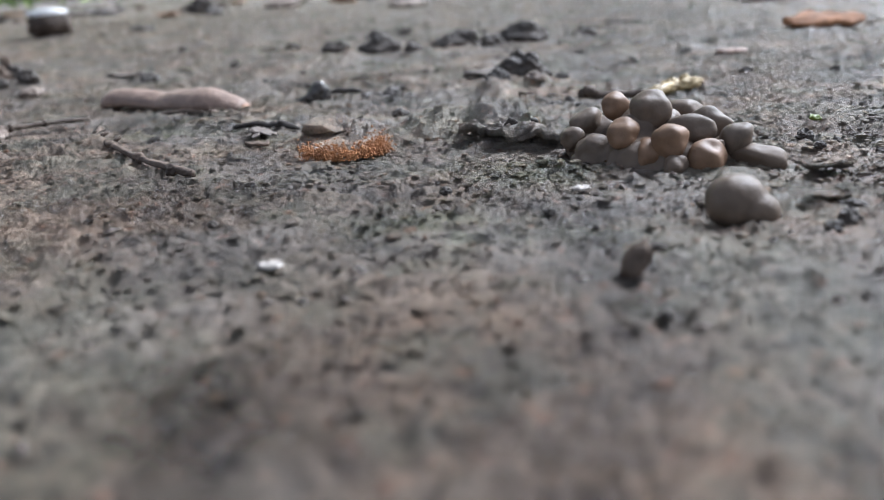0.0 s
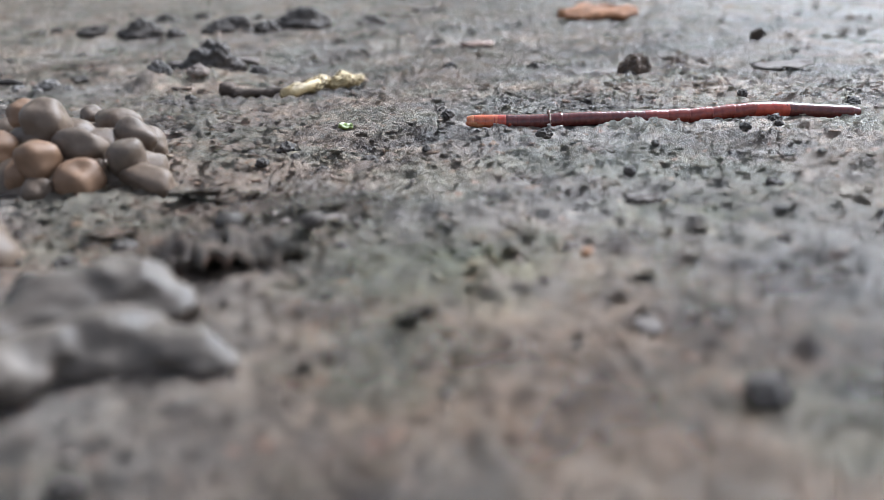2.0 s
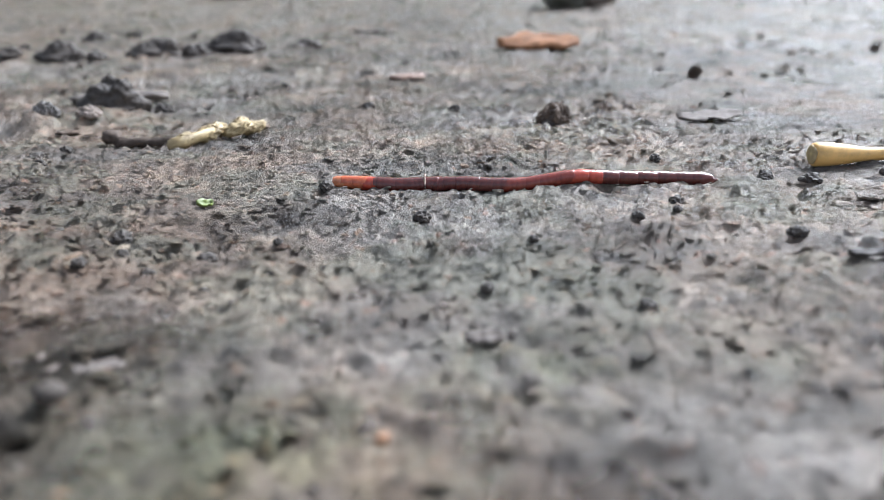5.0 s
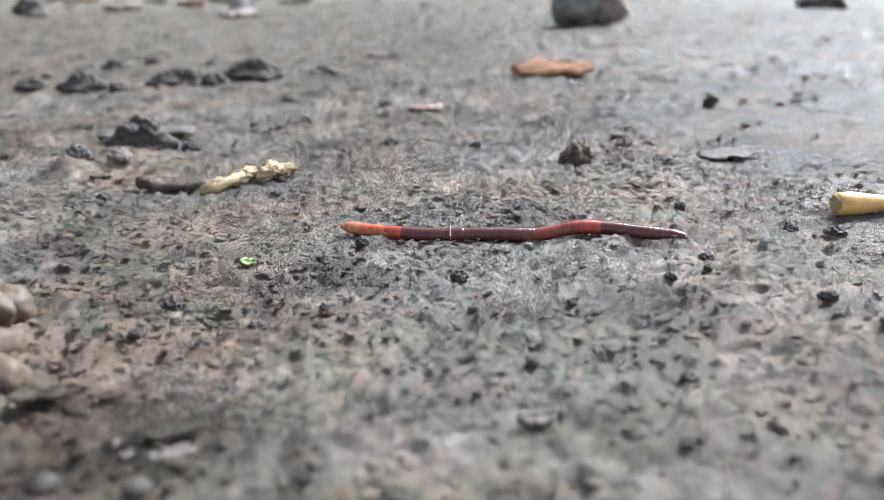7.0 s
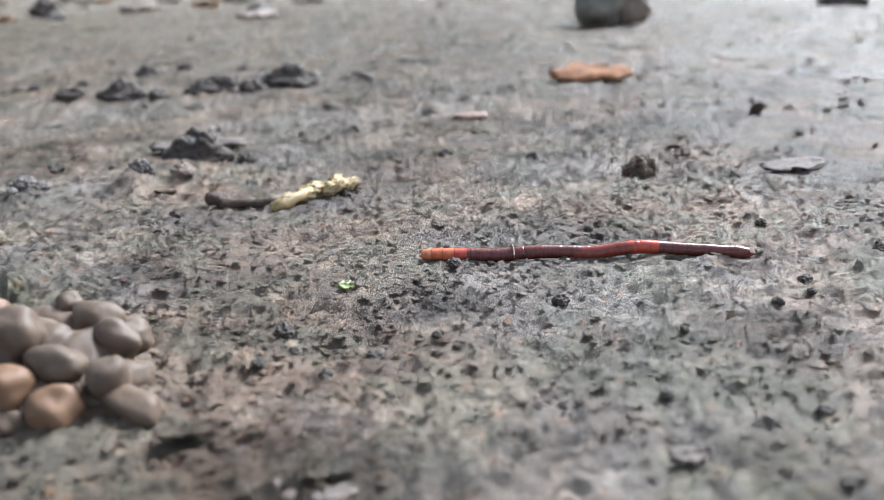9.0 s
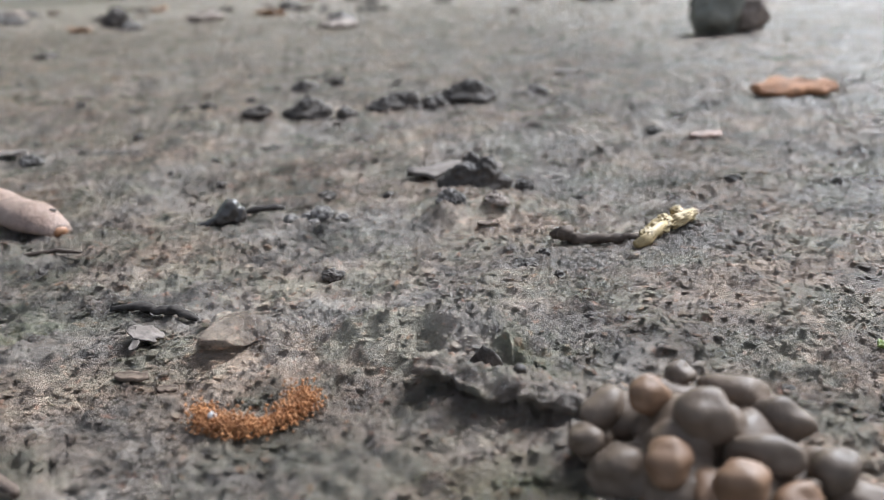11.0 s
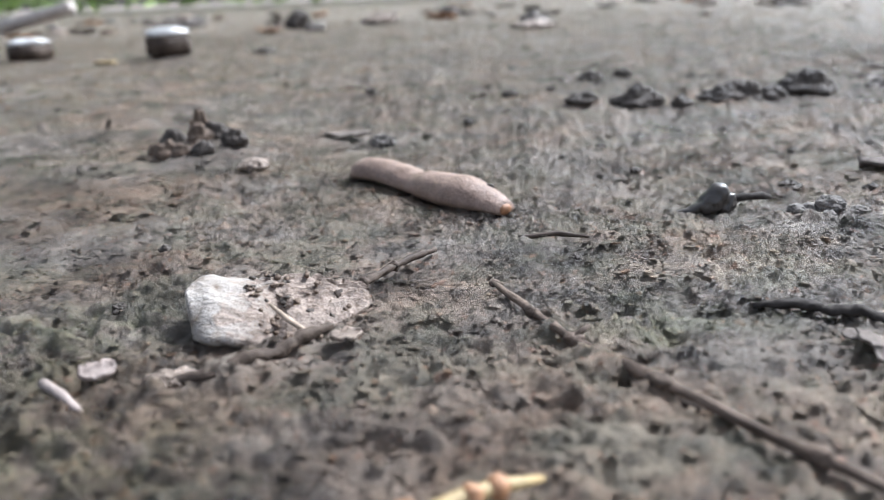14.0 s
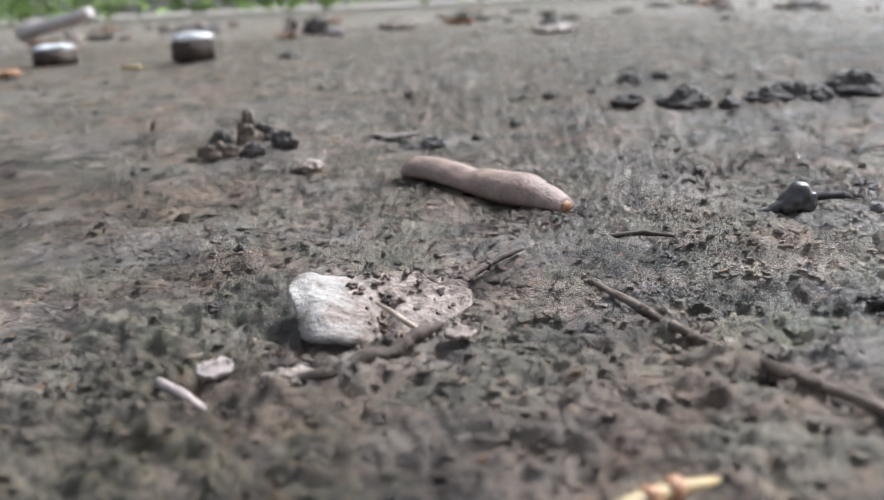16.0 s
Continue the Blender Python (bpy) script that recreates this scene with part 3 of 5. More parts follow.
def make_worm():
    worm = thing("earthworm", 11.5, 15.0, "thin dark red earthworm with orange-red end lying on mud", "earthworm", z=0.0)
    pieces = []
    def girth(u):
        u = min(max(u, 0.0), 1.0)
        ends = min(1.0, math.sqrt(max(0.0, u) / 0.03 + 0.02)) * min(1.0, math.sqrt(max(0.0, 1 - u) / 0.05 + 0.02))
        return 0.115 * ends * (0.78 + 0.22 * min(1.0, u / 0.15)) * (1.0 - 0.08 * max(0.0, u - 0.6) / 0.4) * (1.06 if 0.16 < u < 0.33 else 1.0)

    for k in range(WORM_PIECES):
        u = (k + 0.5) / WORM_PIECES
        red = u < 0.18 or 0.68 < u < 0.78
        skin = WORM_ORANGE if u < 0.07 else WORM_TAWNY if u < 0.13 else WORM_RED if red and not (u > 0.75 or 0.6 < u < 0.71) else WORM_BROWN if red or 0.52 < u < 0.68 else WORM_DARK
        half, n = 0.19, 37
        lo, hi = (-half if k else -0.11), (half if k < WORM_PIECES - 1 else 0.11)
        xs = [lo + (hi - lo) * i / (n - 1) for i in range(n)]
        bm = bmesh.new()
        tube(bm, [(x, 0, 0) for x in xs], [girth(u + x / 5.7) * (1 + 0.007 * math.sin((u * 5.7 + x) * 75)) * (1 - 0.045 * (abs(x) / half) ** 4) for x in xs], 20, 0.0, k)
        ob = part("segment", bm, skin, worm, "orange-red translucent ringed segment" if red else "")
        pieces.append((ob, u, girth(u)))
    bm = bmesh.new()
    tube(bm, [(0.02 * math.sin(a * 0.5), 0.145 * math.cos(a), 0.145 * math.sin(a)) for a in [i * 0.42 for i in range(9)]], [0.014, 0.018, 0.012, 0.016, 0.02, 0.013, 0.017, 0.012, 0.015], 6, 0.3, 3)
    pieces.append((part("thread", bm, PALE_THREAD, worm, "pale thread of root wound round the body"), 0.29, 0.14))
    return worm, pieces


WORM, WORM_PARTS = make_worm()


# ---- slug ----
def make_slug():
    slug = thing("slug", -7.5, 25.2, "pinkish-grey slug with a small amber tip crawling over mud", "slug", z=0.0)
    bm = bmesh.new()
    n, seg = 44, 28
    rings = []
    for i in range(n):
        u = i / (n - 1)
        w = 0.63 * min(1.0, (0.16 + u * 4.2)) ** 0.5 * (1.0 - 0.32 * u) * (1 if u < 0.9 else math.sqrt(max(0.02, 1 - ((u - 0.9) / 0.1) ** 2 * 0.85)))
        w *= 1 - 0.13 * math.exp(-((u - 0.56) / 0.05) ** 2)
        h = 0.78 * w + 0.06 * math.sin(u * 9.0) * u
        y0 = 0.16 * math.sin(u * 6.2 + 0.3)
        ring = []
        for k in range(seg):
            a = 2 * math.pi * k / seg
            c, sn = math.cos(a), math.sin(a)
            z = h * (sn if sn > 0 else sn * 0.55) + h * 0.55 + 0.05 * max(0.0, math.sin(u * 8.5 + 0.8)) * (1 - sn) * 0.5
            rough = 1 + 0.035 * noise.noise(Vector((u * 14, c * 3, sn * 3))) + 0.012 * noise.noise(Vector((u * 60, c * 9, sn * 9)))
            ring.append(bm.verts.new(((0.1 + u * 5.6) * CM, (y0 + w * c * rough) * CM, z * rough * CM)))
        rings.append(ring)
    for a, b in zip(rings, rings[1:]):
        for k in range(seg):
            bm.faces.new((a[k], a[(k + 1) % seg], b[(k + 1) % seg], b[k]))
    bm.faces.new(rings[0][::-1])
    bm.faces.new(rings[-1])
    bmesh.ops.recalc_face_normals(bm, faces=bm.faces[:])
    body = part("body", bm, SLUG, slug)
    bm = bmesh.new()
    blob(bm, (0.16, 0.06, 0.16), (0.13, 0.19, 0.14), 0.08, 4, (0, 0, 0), 3)
    part("tail_tip", bm, AMBER, slug, "small amber-orange tip")
    bm = bmesh.new()
    blob(bm, (0.75, -0.10, 0.53), (0.12, 0.07, 0.06), 0.3, 6, (0, 0, 30), 2)
    part("dirt_speck", bm, CLOD, body, "dark speck of dirt")
    return slug


SLUG_BODY = make_slug()


# ---- small things on the mud ----
YELLOW = stuff_mat("yellow_bud", (0.28, 0.20, 0.085), (0.50, 0.375, 0.19), 500, (0.5, 0.7), 0.0002)
GREEN = stuff_mat("green_scrap", (0.13, 0.17, 0.03), (0.25, 0.30, 0.07), 900, (0.4, 0.6), 0.0001)
RUST_LEAF = stuff_mat("dry_orange_leaf", (0.26, 0.12, 0.05), (0.46, 0.25, 0.13), 300, (0.5, 0.7), 0.0003)
DRY_LEAF = stuff_mat("dry_orange_brown_leaf", (0.16, 0.070, 0.030), (0.29, 0.14, 0.066), 250, (0.7, 0.9), 0.0004, specular=0.2)
BROWN_LEAF = stuff_mat("reddish_brown_leaf", (0.13, 0.075, 0.05), (0.24, 0.145, 0.10), 300, (0.6, 0.8), 0.0003)
STRAW = stuff_mat("straw", (0.60, 0.33, 0.08), (0.76, 0.47, 0.16), 300, (0.35, 0.5), 0.00008)
FLUFF = stuff_mat("orange_fluff", (0.27, 0.11, 0.034), (0.48, 0.22, 0.082), 900, (0.7, 0.9), 0.0003)
TWIG = stuff_mat("grey_brown_twig", (0.07, 0.050, 0.038), (0.165, 0.122, 0.093), 500, (0.7, 0.9), 0.0006, specular=0.25)
DARK_TWIG = stuff_mat("dark_twig", (0.04, 0.028, 0.021), (0.095, 0.07, 0.052), 500, (0.65, 0.85), 0.0004, specular=0.25)
BLACK_WOOD = stuff_mat("black_rotten_wood", (0.022, 0.018, 0.015), (0.05, 0.042, 0.036), 500, (0.75, 0.9), 0.0003, specular=0.2)
PALE_PINK = stuff_mat("pale_pink_leaf", (0.2, 0.155, 0.13), (0.33, 0.27, 0.24), 700, (0.65, 0.85), 0.0002)
PALE = stuff_mat("pale_dry_leaf", (0.105, 0.086, 0.072), (0.20, 0.172, 0.15), 700, (0.75, 0.95), 0.0002, specular=0.2)
BONE = stuff_mat("bleached_bark", (0.30, 0.25, 0.21), (0.56, 0.51, 0.46), 600, (0.55, 0.75), 0.0004)
BARK = stuff_mat("brown_bark", (0.11, 0.075, 0.05), (0.33, 0.265, 0.215), 600, (0.6, 0.8), 0.0005)
FUSED = stuff_mat("grey_clod", (0.10, 0.09, 0.08), (0.19, 0.168, 0.148), 600, (0.7, 0.88), 0.00025, specular=0.25)
STONE = stuff_mat("mossy_stone", (0.09, 0.09, 0.065), (0.27, 0.25, 0.20), 90, (0.6, 0.8), 0.001)
WHITE = stuff_mat("white_chip", (0.55, 0.53, 0.50), (0.75, 0.74, 0.72), 300, (0.1, 0.25), 0.0002)


WET_CLOD = stuff_mat("wet_dark_clod", (0.034, 0.028, 0.023), (0.085, 0.071, 0.06), 600, (0.3, 0.45), 0.00015)


def clod(name, x, y, size, label, seed, material=CLOD, squash=0.75, category="mud clod", group="", lumps=3, rough=0.35):
    """A crumbly clod of a few lumps grown together; size is its width in centimetres."""
    ob = thing(name, x, y, label, category, group, turn=seed * 47.0 % 360)
    rng = random.Random(seed)
    bm = bmesh.new()
    r = size / 2
    blob(bm, (0, 0, r * squash * 0.3), (r * 0.8, r * 0.7, r * squash * 0.85), rough * 1.05, seed, (0, 0, 0), 4 if size > 0.5 else 3, 2.3)
    for k in range(lumps):
        a, d = rng.uniform(0, 6.28), r * rng.uniform(0.45, 0.8)
        q = r * rng.uniform(0.3, 0.5)
        blob(bm, (math.cos(a) * d, math.sin(a) * d, q * squash * 0.6), (q, q * 0.8, q * squash), rough * 1.0, seed * 7 + k, (0, 0, 0), 3 if size > 0.5 else 2, 2.3)
    p = part("body", bm, material, ob, smooth=size > 0.9)
    if size > 0.9:
        melt(p, size * 0.028, 4)
    return ob


def ragged_lump(name, x, y, w, h, label, seed, material, turn=0.0, slant=0.0, group=""):
    """A low torn lump of mud, w wide and h high, higher to one side by slant."""
    ob = thing(name, x, y, label, "mud clod", group, turn=turn)
    r = random.Random(seed)
    bm = bmesh.new()
    n = 8
    for k in range(n):
        u = (k + 0.5) / n * 2 - 1
        top = h * (0.68 + 0.32 * r.random()) * (1 - 0.6 * u * u) * (1 + slant * u)
        q = w * r.uniform(0.15, 0.22)
        blob(bm, (u * w * 0.42, r.uniform(-0.12, 0.12) * w, top * 0.45), (q, q * r.uniform(0.6, 1.0), top * 0.55), 0.28, seed * 11 + k, (0, r.uniform(-15, 15), 0), 4, 2.6)
    blob(bm, (0, 0, 0.0), (w * 0.52, w * 0.34, h * 0.45), 0.3, seed + 5, (0, 0, 0), 4, 2.0)
    melt(part("body", bm, material, ob), max(0.03, w * 0.018), 9)
    return ob


def broken_clod(name, x, y, w, h, label, seed, material, turn=0.0):
    """An angular clod broken from dry mud, with a few flat faces and a worn edge."""
    ob = thing(name, x, y, label, "mud clod", turn=turn)
    r = random.Random(seed)
    bm = bmesh.new()
    made = bmesh.ops.create_icosphere(bm, subdivisions=5, radius=1.0)["verts"]
    cuts = [(Vector((r.uniform(-1, 1), r.uniform(-1, 1), r.uniform(0.15, 1.0))).normalized(), r.uniform(0.45, 0.75)) for k in range(9)]
    for v in made:
        n = v.co.normalized()
        d = 1.0
        for c, reach in cuts:
            lean = n.dot(c)
            if lean > 0.05:
                d = min(d, reach / lean)
        n = n * (d + 0.05 * noise.noise(n * 3.1 + Vector((seed, 0, 0))) + 0.03 * noise.noise(n * 8 + Vector((seed, 0, 0))) + 0.016 * noise.noise(n * 19 + Vector((seed, 0, 0))))
        v.co = Vector((n.x * w * 0.7, n.y * w * 0.55, max(n.z, -0.45) * h * 1.2 - 0.08 * h)) * CM
    part("body", bm, material, ob)
    return ob


def flat_thing(name, x, y, length, width, turn, label, category, material, thick=0.03, curl=0.15, lift=0.03, seed=1, tip=(0, 0), part_name="blade", **kw):
    ob = thing(name, x, y, label, category, turn=turn)
    bm = bmesh.new()
    flake(bm, length, width, thick, curl, seed, **kw)
    p = part(part_name, bm, material, ob)
    p.location = (0, 0, lift * CM)
    p.rotation_euler = (radians(tip[0]), radians(tip[1]), 0)
    return ob


def stick_thing(name, pts, radii, label, category, material, seg=9, wob=0.15, seed=1, part_name="stem", sides=1.0, lift=0.0):
    """A thin stick along ground points x, y (and height over the mud)."""
    x0, y0 = pts[0][:2]
    ob = thing(name, x0, y0, label, category)
    base = ob.matrix_world.translation / CM
    fine, rad = [], []
    n = 6
    for i in range(len(pts) - 1):
        for k in range(n + (i == len(pts) - 2)):
            s = k / n
            r = radii[i] + (radii[i + 1] - radii[i]) * s
            x, y = pts[i][0] + (pts[i + 1][0] - pts[i][0]) * s, pts[i][1] + (pts[i + 1][1] - pts[i][1]) * s
            up = (pts[i][2] if len(pts[i]) > 2 else 0) * (1 - s) + (pts[i + 1][2] if len(pts[i + 1]) > 2 else 0) * s
            w = noise.noise(Vector((x * 1.7, y * 1.7, seed)))
            fine.append((x - base.x + w * r * 0.5, y - base.y, float(lie(y)) + up + r * 0.7 + lift - base.z))
            rad.append(r * (1 + 0.25 * noise.noise(Vector((x * 5, y * 5, seed + 3)))))
    bm = bmesh.new()
    tube(bm, fine, rad, seg, wob, seed, sides)
    part(part_name, bm, material, ob)
    return ob


# yellow bud with its dark scale
def make_bud():
    ob = thing("fallen_bud", 6.55, 21.1, "yellow dried crumpled flower bud lying on mud", "flower bud", turn=44)
    bm = bmesh.new()
    tube(bm, [(-1.2, 0.05, 0.10), (-0.9, -0.03, 0.14), (-0.5, 0.05, 0.16), (-0.1, 0, 0.2)], [0.10, 0.15, 0.12, 0.14], 12, 0.9, 3)
    part("stalk", bm, YELLOW, ob)
    for k, (x, y, z, a, b, t) in enumerate([(-0.7, 0.06, 0.17, 0.26, 0.13, 20), (-0.2, 0.06, 0.2, 0.34, 0.16, -14), (0.15, 0.10, 0.24, 0.32, 0.13, 16), (0.45, -0.08, 0.20, 0.36, 0.15, -22), (0.75, 0.09, 0.27, 0.26, 0.12, 25), (0.95, -0.05, 0.15, 0.3, 0.12, -15)]):
        bm = bmesh.new()
        blob(bm, (x, y, z), (a, b * 1.1, 0.13), 0.45, 30 + k, (20 * math.sin(k * 2), 14 * math.cos(k * 3), t), 4, 3.4)
        part("petal", bm, YELLOW, ob)
    bm = bmesh.new()
    blob(bm, (1.15, -0.02, 0.12), (0.26, 0.12, 0.07), 0.4, 41, (0, 0, -8), 3)
    part("sepal", bm, BROWN, ob, "brown withered sepal")


make_bud()
stick_thing("bark_strip", [(4.15, 21.35, 0.06), (4.35, 21.05, 0.10), (4.6, 20.9, 0.05), (5.2, 20.75, 0.06), (5.75, 20.7, 0.03), (6.1, 20.55, 0.0)], [0.08, 0.17, 0.11, 0.09, 0.10, 0.04], "dark brown strip of bark lying beside a bud", "bark strip", DARK_TWIG, 10, 0.9, 31, lift=-0.02)
flat_thing("green_leaf_scrap", 7.15, 14.8, 0.24, 0.15, 20, "tiny bright green scrap of leaf", "leaf scrap", GREEN, 0.03, 0.6, 0.04, 2, tip=(20, 10))
flat_thing("dry_leaf", 17.7, 36.1, 3.4, 1.5, -5, "curled dry orange-brown leaf on mud", "leaf", DRY_LEAF, 0.14, -0.18, 0.34, 5, tip=(16, 0), ragged=0.4)
flat_thing("reddish_leaf_scrap", 11.7, 30.8, 1.2, 0.7, 10, "small reddish-brown scrap of dry leaf", "leaf scrap", BROWN_LEAF, 0.06, -0.2, 0.12, 8)
flat_thing("pale_leaf_scrap", 17.9, 21.0, 1.7, 0.6, 6, "thin whitish dry leaf scrap on wet mud", "leaf scrap", PALE, 0.03, 0.15, 0.08, 9, tip=(8, 0))
flat_thing("pale_leaf_scrap", 11.2, 46.8, 1.5, 0.8, 0, "small pale leaf scrap on mud", "leaf scrap", PALE, 0.05, 0.2, 0.05, 14)
clod("brown_clod", 14.15, 21.0, 0.78, "dark clod with a brown side on mud", 4, BROWN, 1.0)
clod("dark_clod", 13.95, 20.85, 0.45, "small black crumbly clod on mud", 5)
clod("brown_clod", 16.1, 23.2, 0.5, "small brown crumbly clod on mud", 6, BROWN)
clod("brown_clod", 16.75, 23.1, 0.42, "small brown crumbly clod on mud", 7, BROWN)


def make_straw():
    ob = thing("straw_stalk", 16.93, 15.4, "smooth yellow plant stalk with a flared cut end", "plant stalk", turn=-4)
    bm = bmesh.new()
    tube(bm, [(0, 0, 0.21), (0.04, 0, 0.21), (0.25, 0, 0.21), (0.55, 0, 0.20), (0.9, 0, 0.19), (1.4, 0, 0.19), (2.6, 0.03, 0.2), (5.0, 0.1, 0.18)], [0.17, 0.20, 0.205, 0.17, 0.12, 0.105, 0.1, 0.1], 18, 0.03, 2)
    part("stem", bm, STRAW, ob)
    bm = bmesh.new()
    blob(bm, (-0.01, 0, 0.21), (0.03, 0.16, 0.16), 0.25, 4, (0, 0, 0), 3, 2.5)
    part("cut_end", bm, YELLOW, ob, "rough pale cut end")


make_straw()
clod("dark_clod", 18.15, 17.0, 0.24, "small round black soil ball on mud", 8, lumps=0, rough=0.15)
clod("dark_clod", 17.8, 14.75, 0.2, "small round black soil ball on mud", 9, lumps=0, rough=0.15)
clod("dark_clod", 16.3, 14.4, 0.36, "small black crumbly clod on mud", 10)
flat_thing("mud_scale", 16.6, 13.3, 0.6, 0.35, 10, "flat brown scale of dry mud", "mud flake", MUD, 0.03, 0.2, 0.03, 12)
flat_thing("dark_leaf_scrap", 14.8, 10.9, 0.5, 0.16, -8, "narrow black scrap of rotten leaf", "leaf scrap", CLOD, 0.04, 0.3, 0.04, 13)


# clods round the shallow rise

clod("dark_clod", 4.5, 26.0, 0.6, "dark crumbly clod on mud", 13)
flat_thing("mud_flake", 2.9, 28.0, 2.8, 1.3, -6, "pale flat flake of dried mud behind a dark clod", "mud flake", PALE, 0.08, 0.1, 0.06, 15, tip=(3, 0))
clod("grey_clod", 2.25, 23.6, 0.75, "grey rounded clod of mud", 14, FUSED, 0.8)
clod("brown_clod", 3.3, 23.4, 0.7, "pale brown clod of mud", 15, BARK, 0.6)
clod("dark_clod", 3.3, 19.55, 0.46, "dark brown crumbly clod on mud", 16, CLOD, 0.6)
flat_thing("mud_flake", 3.0, 22.6, 0.5, 0.25, 0, "small brown flake of mud", "mud flake", BROWN, 0.05, 0.2, 0.03, 16)


# dark pellet with a drawn-out stalk
def make_tailed_pellet():
    ob = thing("tailed_pellet", -3.1, 24.6, "dark wet mud pellet with a thin drawn-out tail", "mud pellet")
    bm = bmesh.new()
    blob(bm, (0.12, 0, 0.36), (0.24, 0.22, 0.24), 0.15, 3, (0, -25, 0), 4)
    blob(bm, (0.0, 0, 0.2), (0.34, 0.24, 0.24), 0.2, 4, (0, -30, 0), 4)
    blob(bm, (-0.3, -0.02, 0.08), (0.34, 0.16, 0.12), 0.25, 5, (0, -24, 0), 4)
    blob(bm, (-0.6, -0.03, 0.0), (0.26, 0.10, 0.07), 0.3, 7, (0, -10, 0), 4)
    blob(bm, (0.30, 0, 0.14), (0.17, 0.2, 0.26), 0.3, 6, (0, 20, 0), 4)
    melt(part("body", bm, WET_CLOD, ob), 0.025, 5)
    bm = bmesh.new()
    tube(bm, [(0.25, 0.05, 0.12), (0.45, 0.1, 0.2), (0.65, 0.17, 0.24), (0.85, 0.25, 0.22), (1.1, 0.35, 0.2), (1.35, 0.45, 0.14)], [0.05, 0.06, 0.085, 0.07, 0.085, 0.04], 9, 0.6, 3)
    part("tail", bm, BLACK_WOOD, ob, "thin dark tail")


make_tailed_pellet()
for k, (x, y, q) in enumerate([(-1.55, 24.2, 0.45), (-1.15, 24.5, 0.5), (-0.8, 24.35, 0.75), (-0.3, 24.2, 0.4), (-1.0, 23.95, 0.35)]):
    clod("grey_pellet", x, y, q, "small smooth grey mud pellet in a row", 50 + k, FUSED, 0.6, "mud pellet", "small grey pellets", 2, 0.22)
clod("dark_clod", -0.75, 26.6, 0.62, "flattened dark clod on mud", 60, CLOD, 0.5)
clod("dark_clod", 0.9, 26.2, 0.35, "small dark clod on mud", 61)

# lumps along the far dark line
for k, (x, y, w, h, slant) in enumerate([(-1.9, 38.7, 1.9, 0.8, 0.2), (-3.9, 38.7, 1.2, 0.4, 0), (1.7, 39.3, 2.1, 0.78, 0.6), (5.0, 40.6, 2.6, 0.85, 0.1), (3.4, 39.6, 1.2, 0.5, 0), (-2.4, 46.6, 1.4, 0.7, 0), (8.2, 41.0, 1.2, 0.4, 0), (-0.3, 38.2, 0.8, 0.5, 0)]):
    ragged_lump("mud_lump", x, y, w, h, "dark wet ragged lump of mud" if h > 0.6 else "low dark lump of mud", 70 + k, CLOD, 0.0, slant, "line of dark lumps")

ragged_lump("mud_lump", 3.2, 26.1, 1.8, 1.0, "large dark crumbly clod on a pale rise of mud", 12, CLOD)

# peaked mound, stick and leaf scrap
stick_thing("dark_splinter", [(-4.2, 18.85, 0.04), (-3.7, 18.65, 0.1), (-3.4, 18.5, 0.06), (-3.0, 18.3, 0.09), (-2.6, 18.05, 0.03)], [0.05, 0.10, 0.095, 0.11, 0.04], "flat black splinter of rotten wood on mud", "splinter", BLACK_WOOD, 9, 0.9, 4, sides=0.7)


def make_pale_scrap():
    ob = thing("torn_leaf", -3.3, 17.3, "torn pale pinkish scrap of dry leaf on mud", "leaf scrap", turn=-20)
    for nm, x, y, l, w, t, sd in (("blade", 0, 0.1, 0.5, 0.42, 80, 21), ("lobe", -0.2, 0.2, 0.34, 0.2, 20, 22), ("lobe", 0.05, -0.25, 0.3, 0.14, -70, 23)):
        bm = bmesh.new()
        flake(bm, l, w, 0.025, 0.1, sd, 12, 8, 0.3, 0.4)
        p = part(nm, bm, PALE, ob)
        p.location, p.rotation_euler = (x * CM, y * CM, 0.1 * CM), (0.3, 0.15, radians(t))


make_pale_scrap()


def make_fluff():
    ob = thing("orange_catkin", -1.3, 14.45, "bent crumbly orange catkin scrap lying on mud", "plant scrap")
    base = ob.matrix_world.translation / CM
    rng = random.Random(5)
    bm = bmesh.new()
    path = [(-1.95, 14.8), (-1.8, 14.5), (-1.5, 14.3), (-1.15, 14.3), (-0.85, 14.5), (-0.62, 14.75), (-0.72, 14.95)]
    verts, faces = [], []
    for i in range(3600):
        u = rng.random() * (len(path) - 1)
        k = min(int(u), len(path) - 2)
        s = u - k
        x, y = path[k][0] * (1 - s) + path[k + 1][0] * s, path[k][1] * (1 - s) + path[k + 1][1] * s
        at = Vector((x - base.x + rng.gauss(0, 0.09), y - base.y + rng.gauss(0, 0.08), float(lie(y)) - base.z + 0.02 + abs(rng.gauss(0, 0.11)) * (0.5 + grain2(np.array([x * 6.0]), np.array([y * 6.0]), 77)[0])))
        turn, r, n = Euler((rng.uniform(0, 3), rng.uniform(0, 3), 0)).to_matrix(), rng.uniform(0.006, 0.026), len(verts)
        for p in PEBBLE_V:
            verts.append((at + turn @ Vector(p) * (r * rng.uniform(0.7, 1.3))) * CM)
        faces += [tuple(int(q) + n for q in f) for f in PEBBLE_F]
    fluff = bpy.data.meshes.new("fluff")
    fluff.from_pydata(verts, [], faces)
    bm.from_mesh(fluff)
    bpy.data.meshes.remove(fluff)
    part("fluff", bm, FLUFF, ob)
    bm = bmesh.new()
    blob(bm, (-0.45, 0.05, 0.2), (0.06, 0.05, 0.05), 0.2, 4, (0, 0, 0), 2)
    part("pale_seed", bm, WHITE, ob, "tiny white seed")


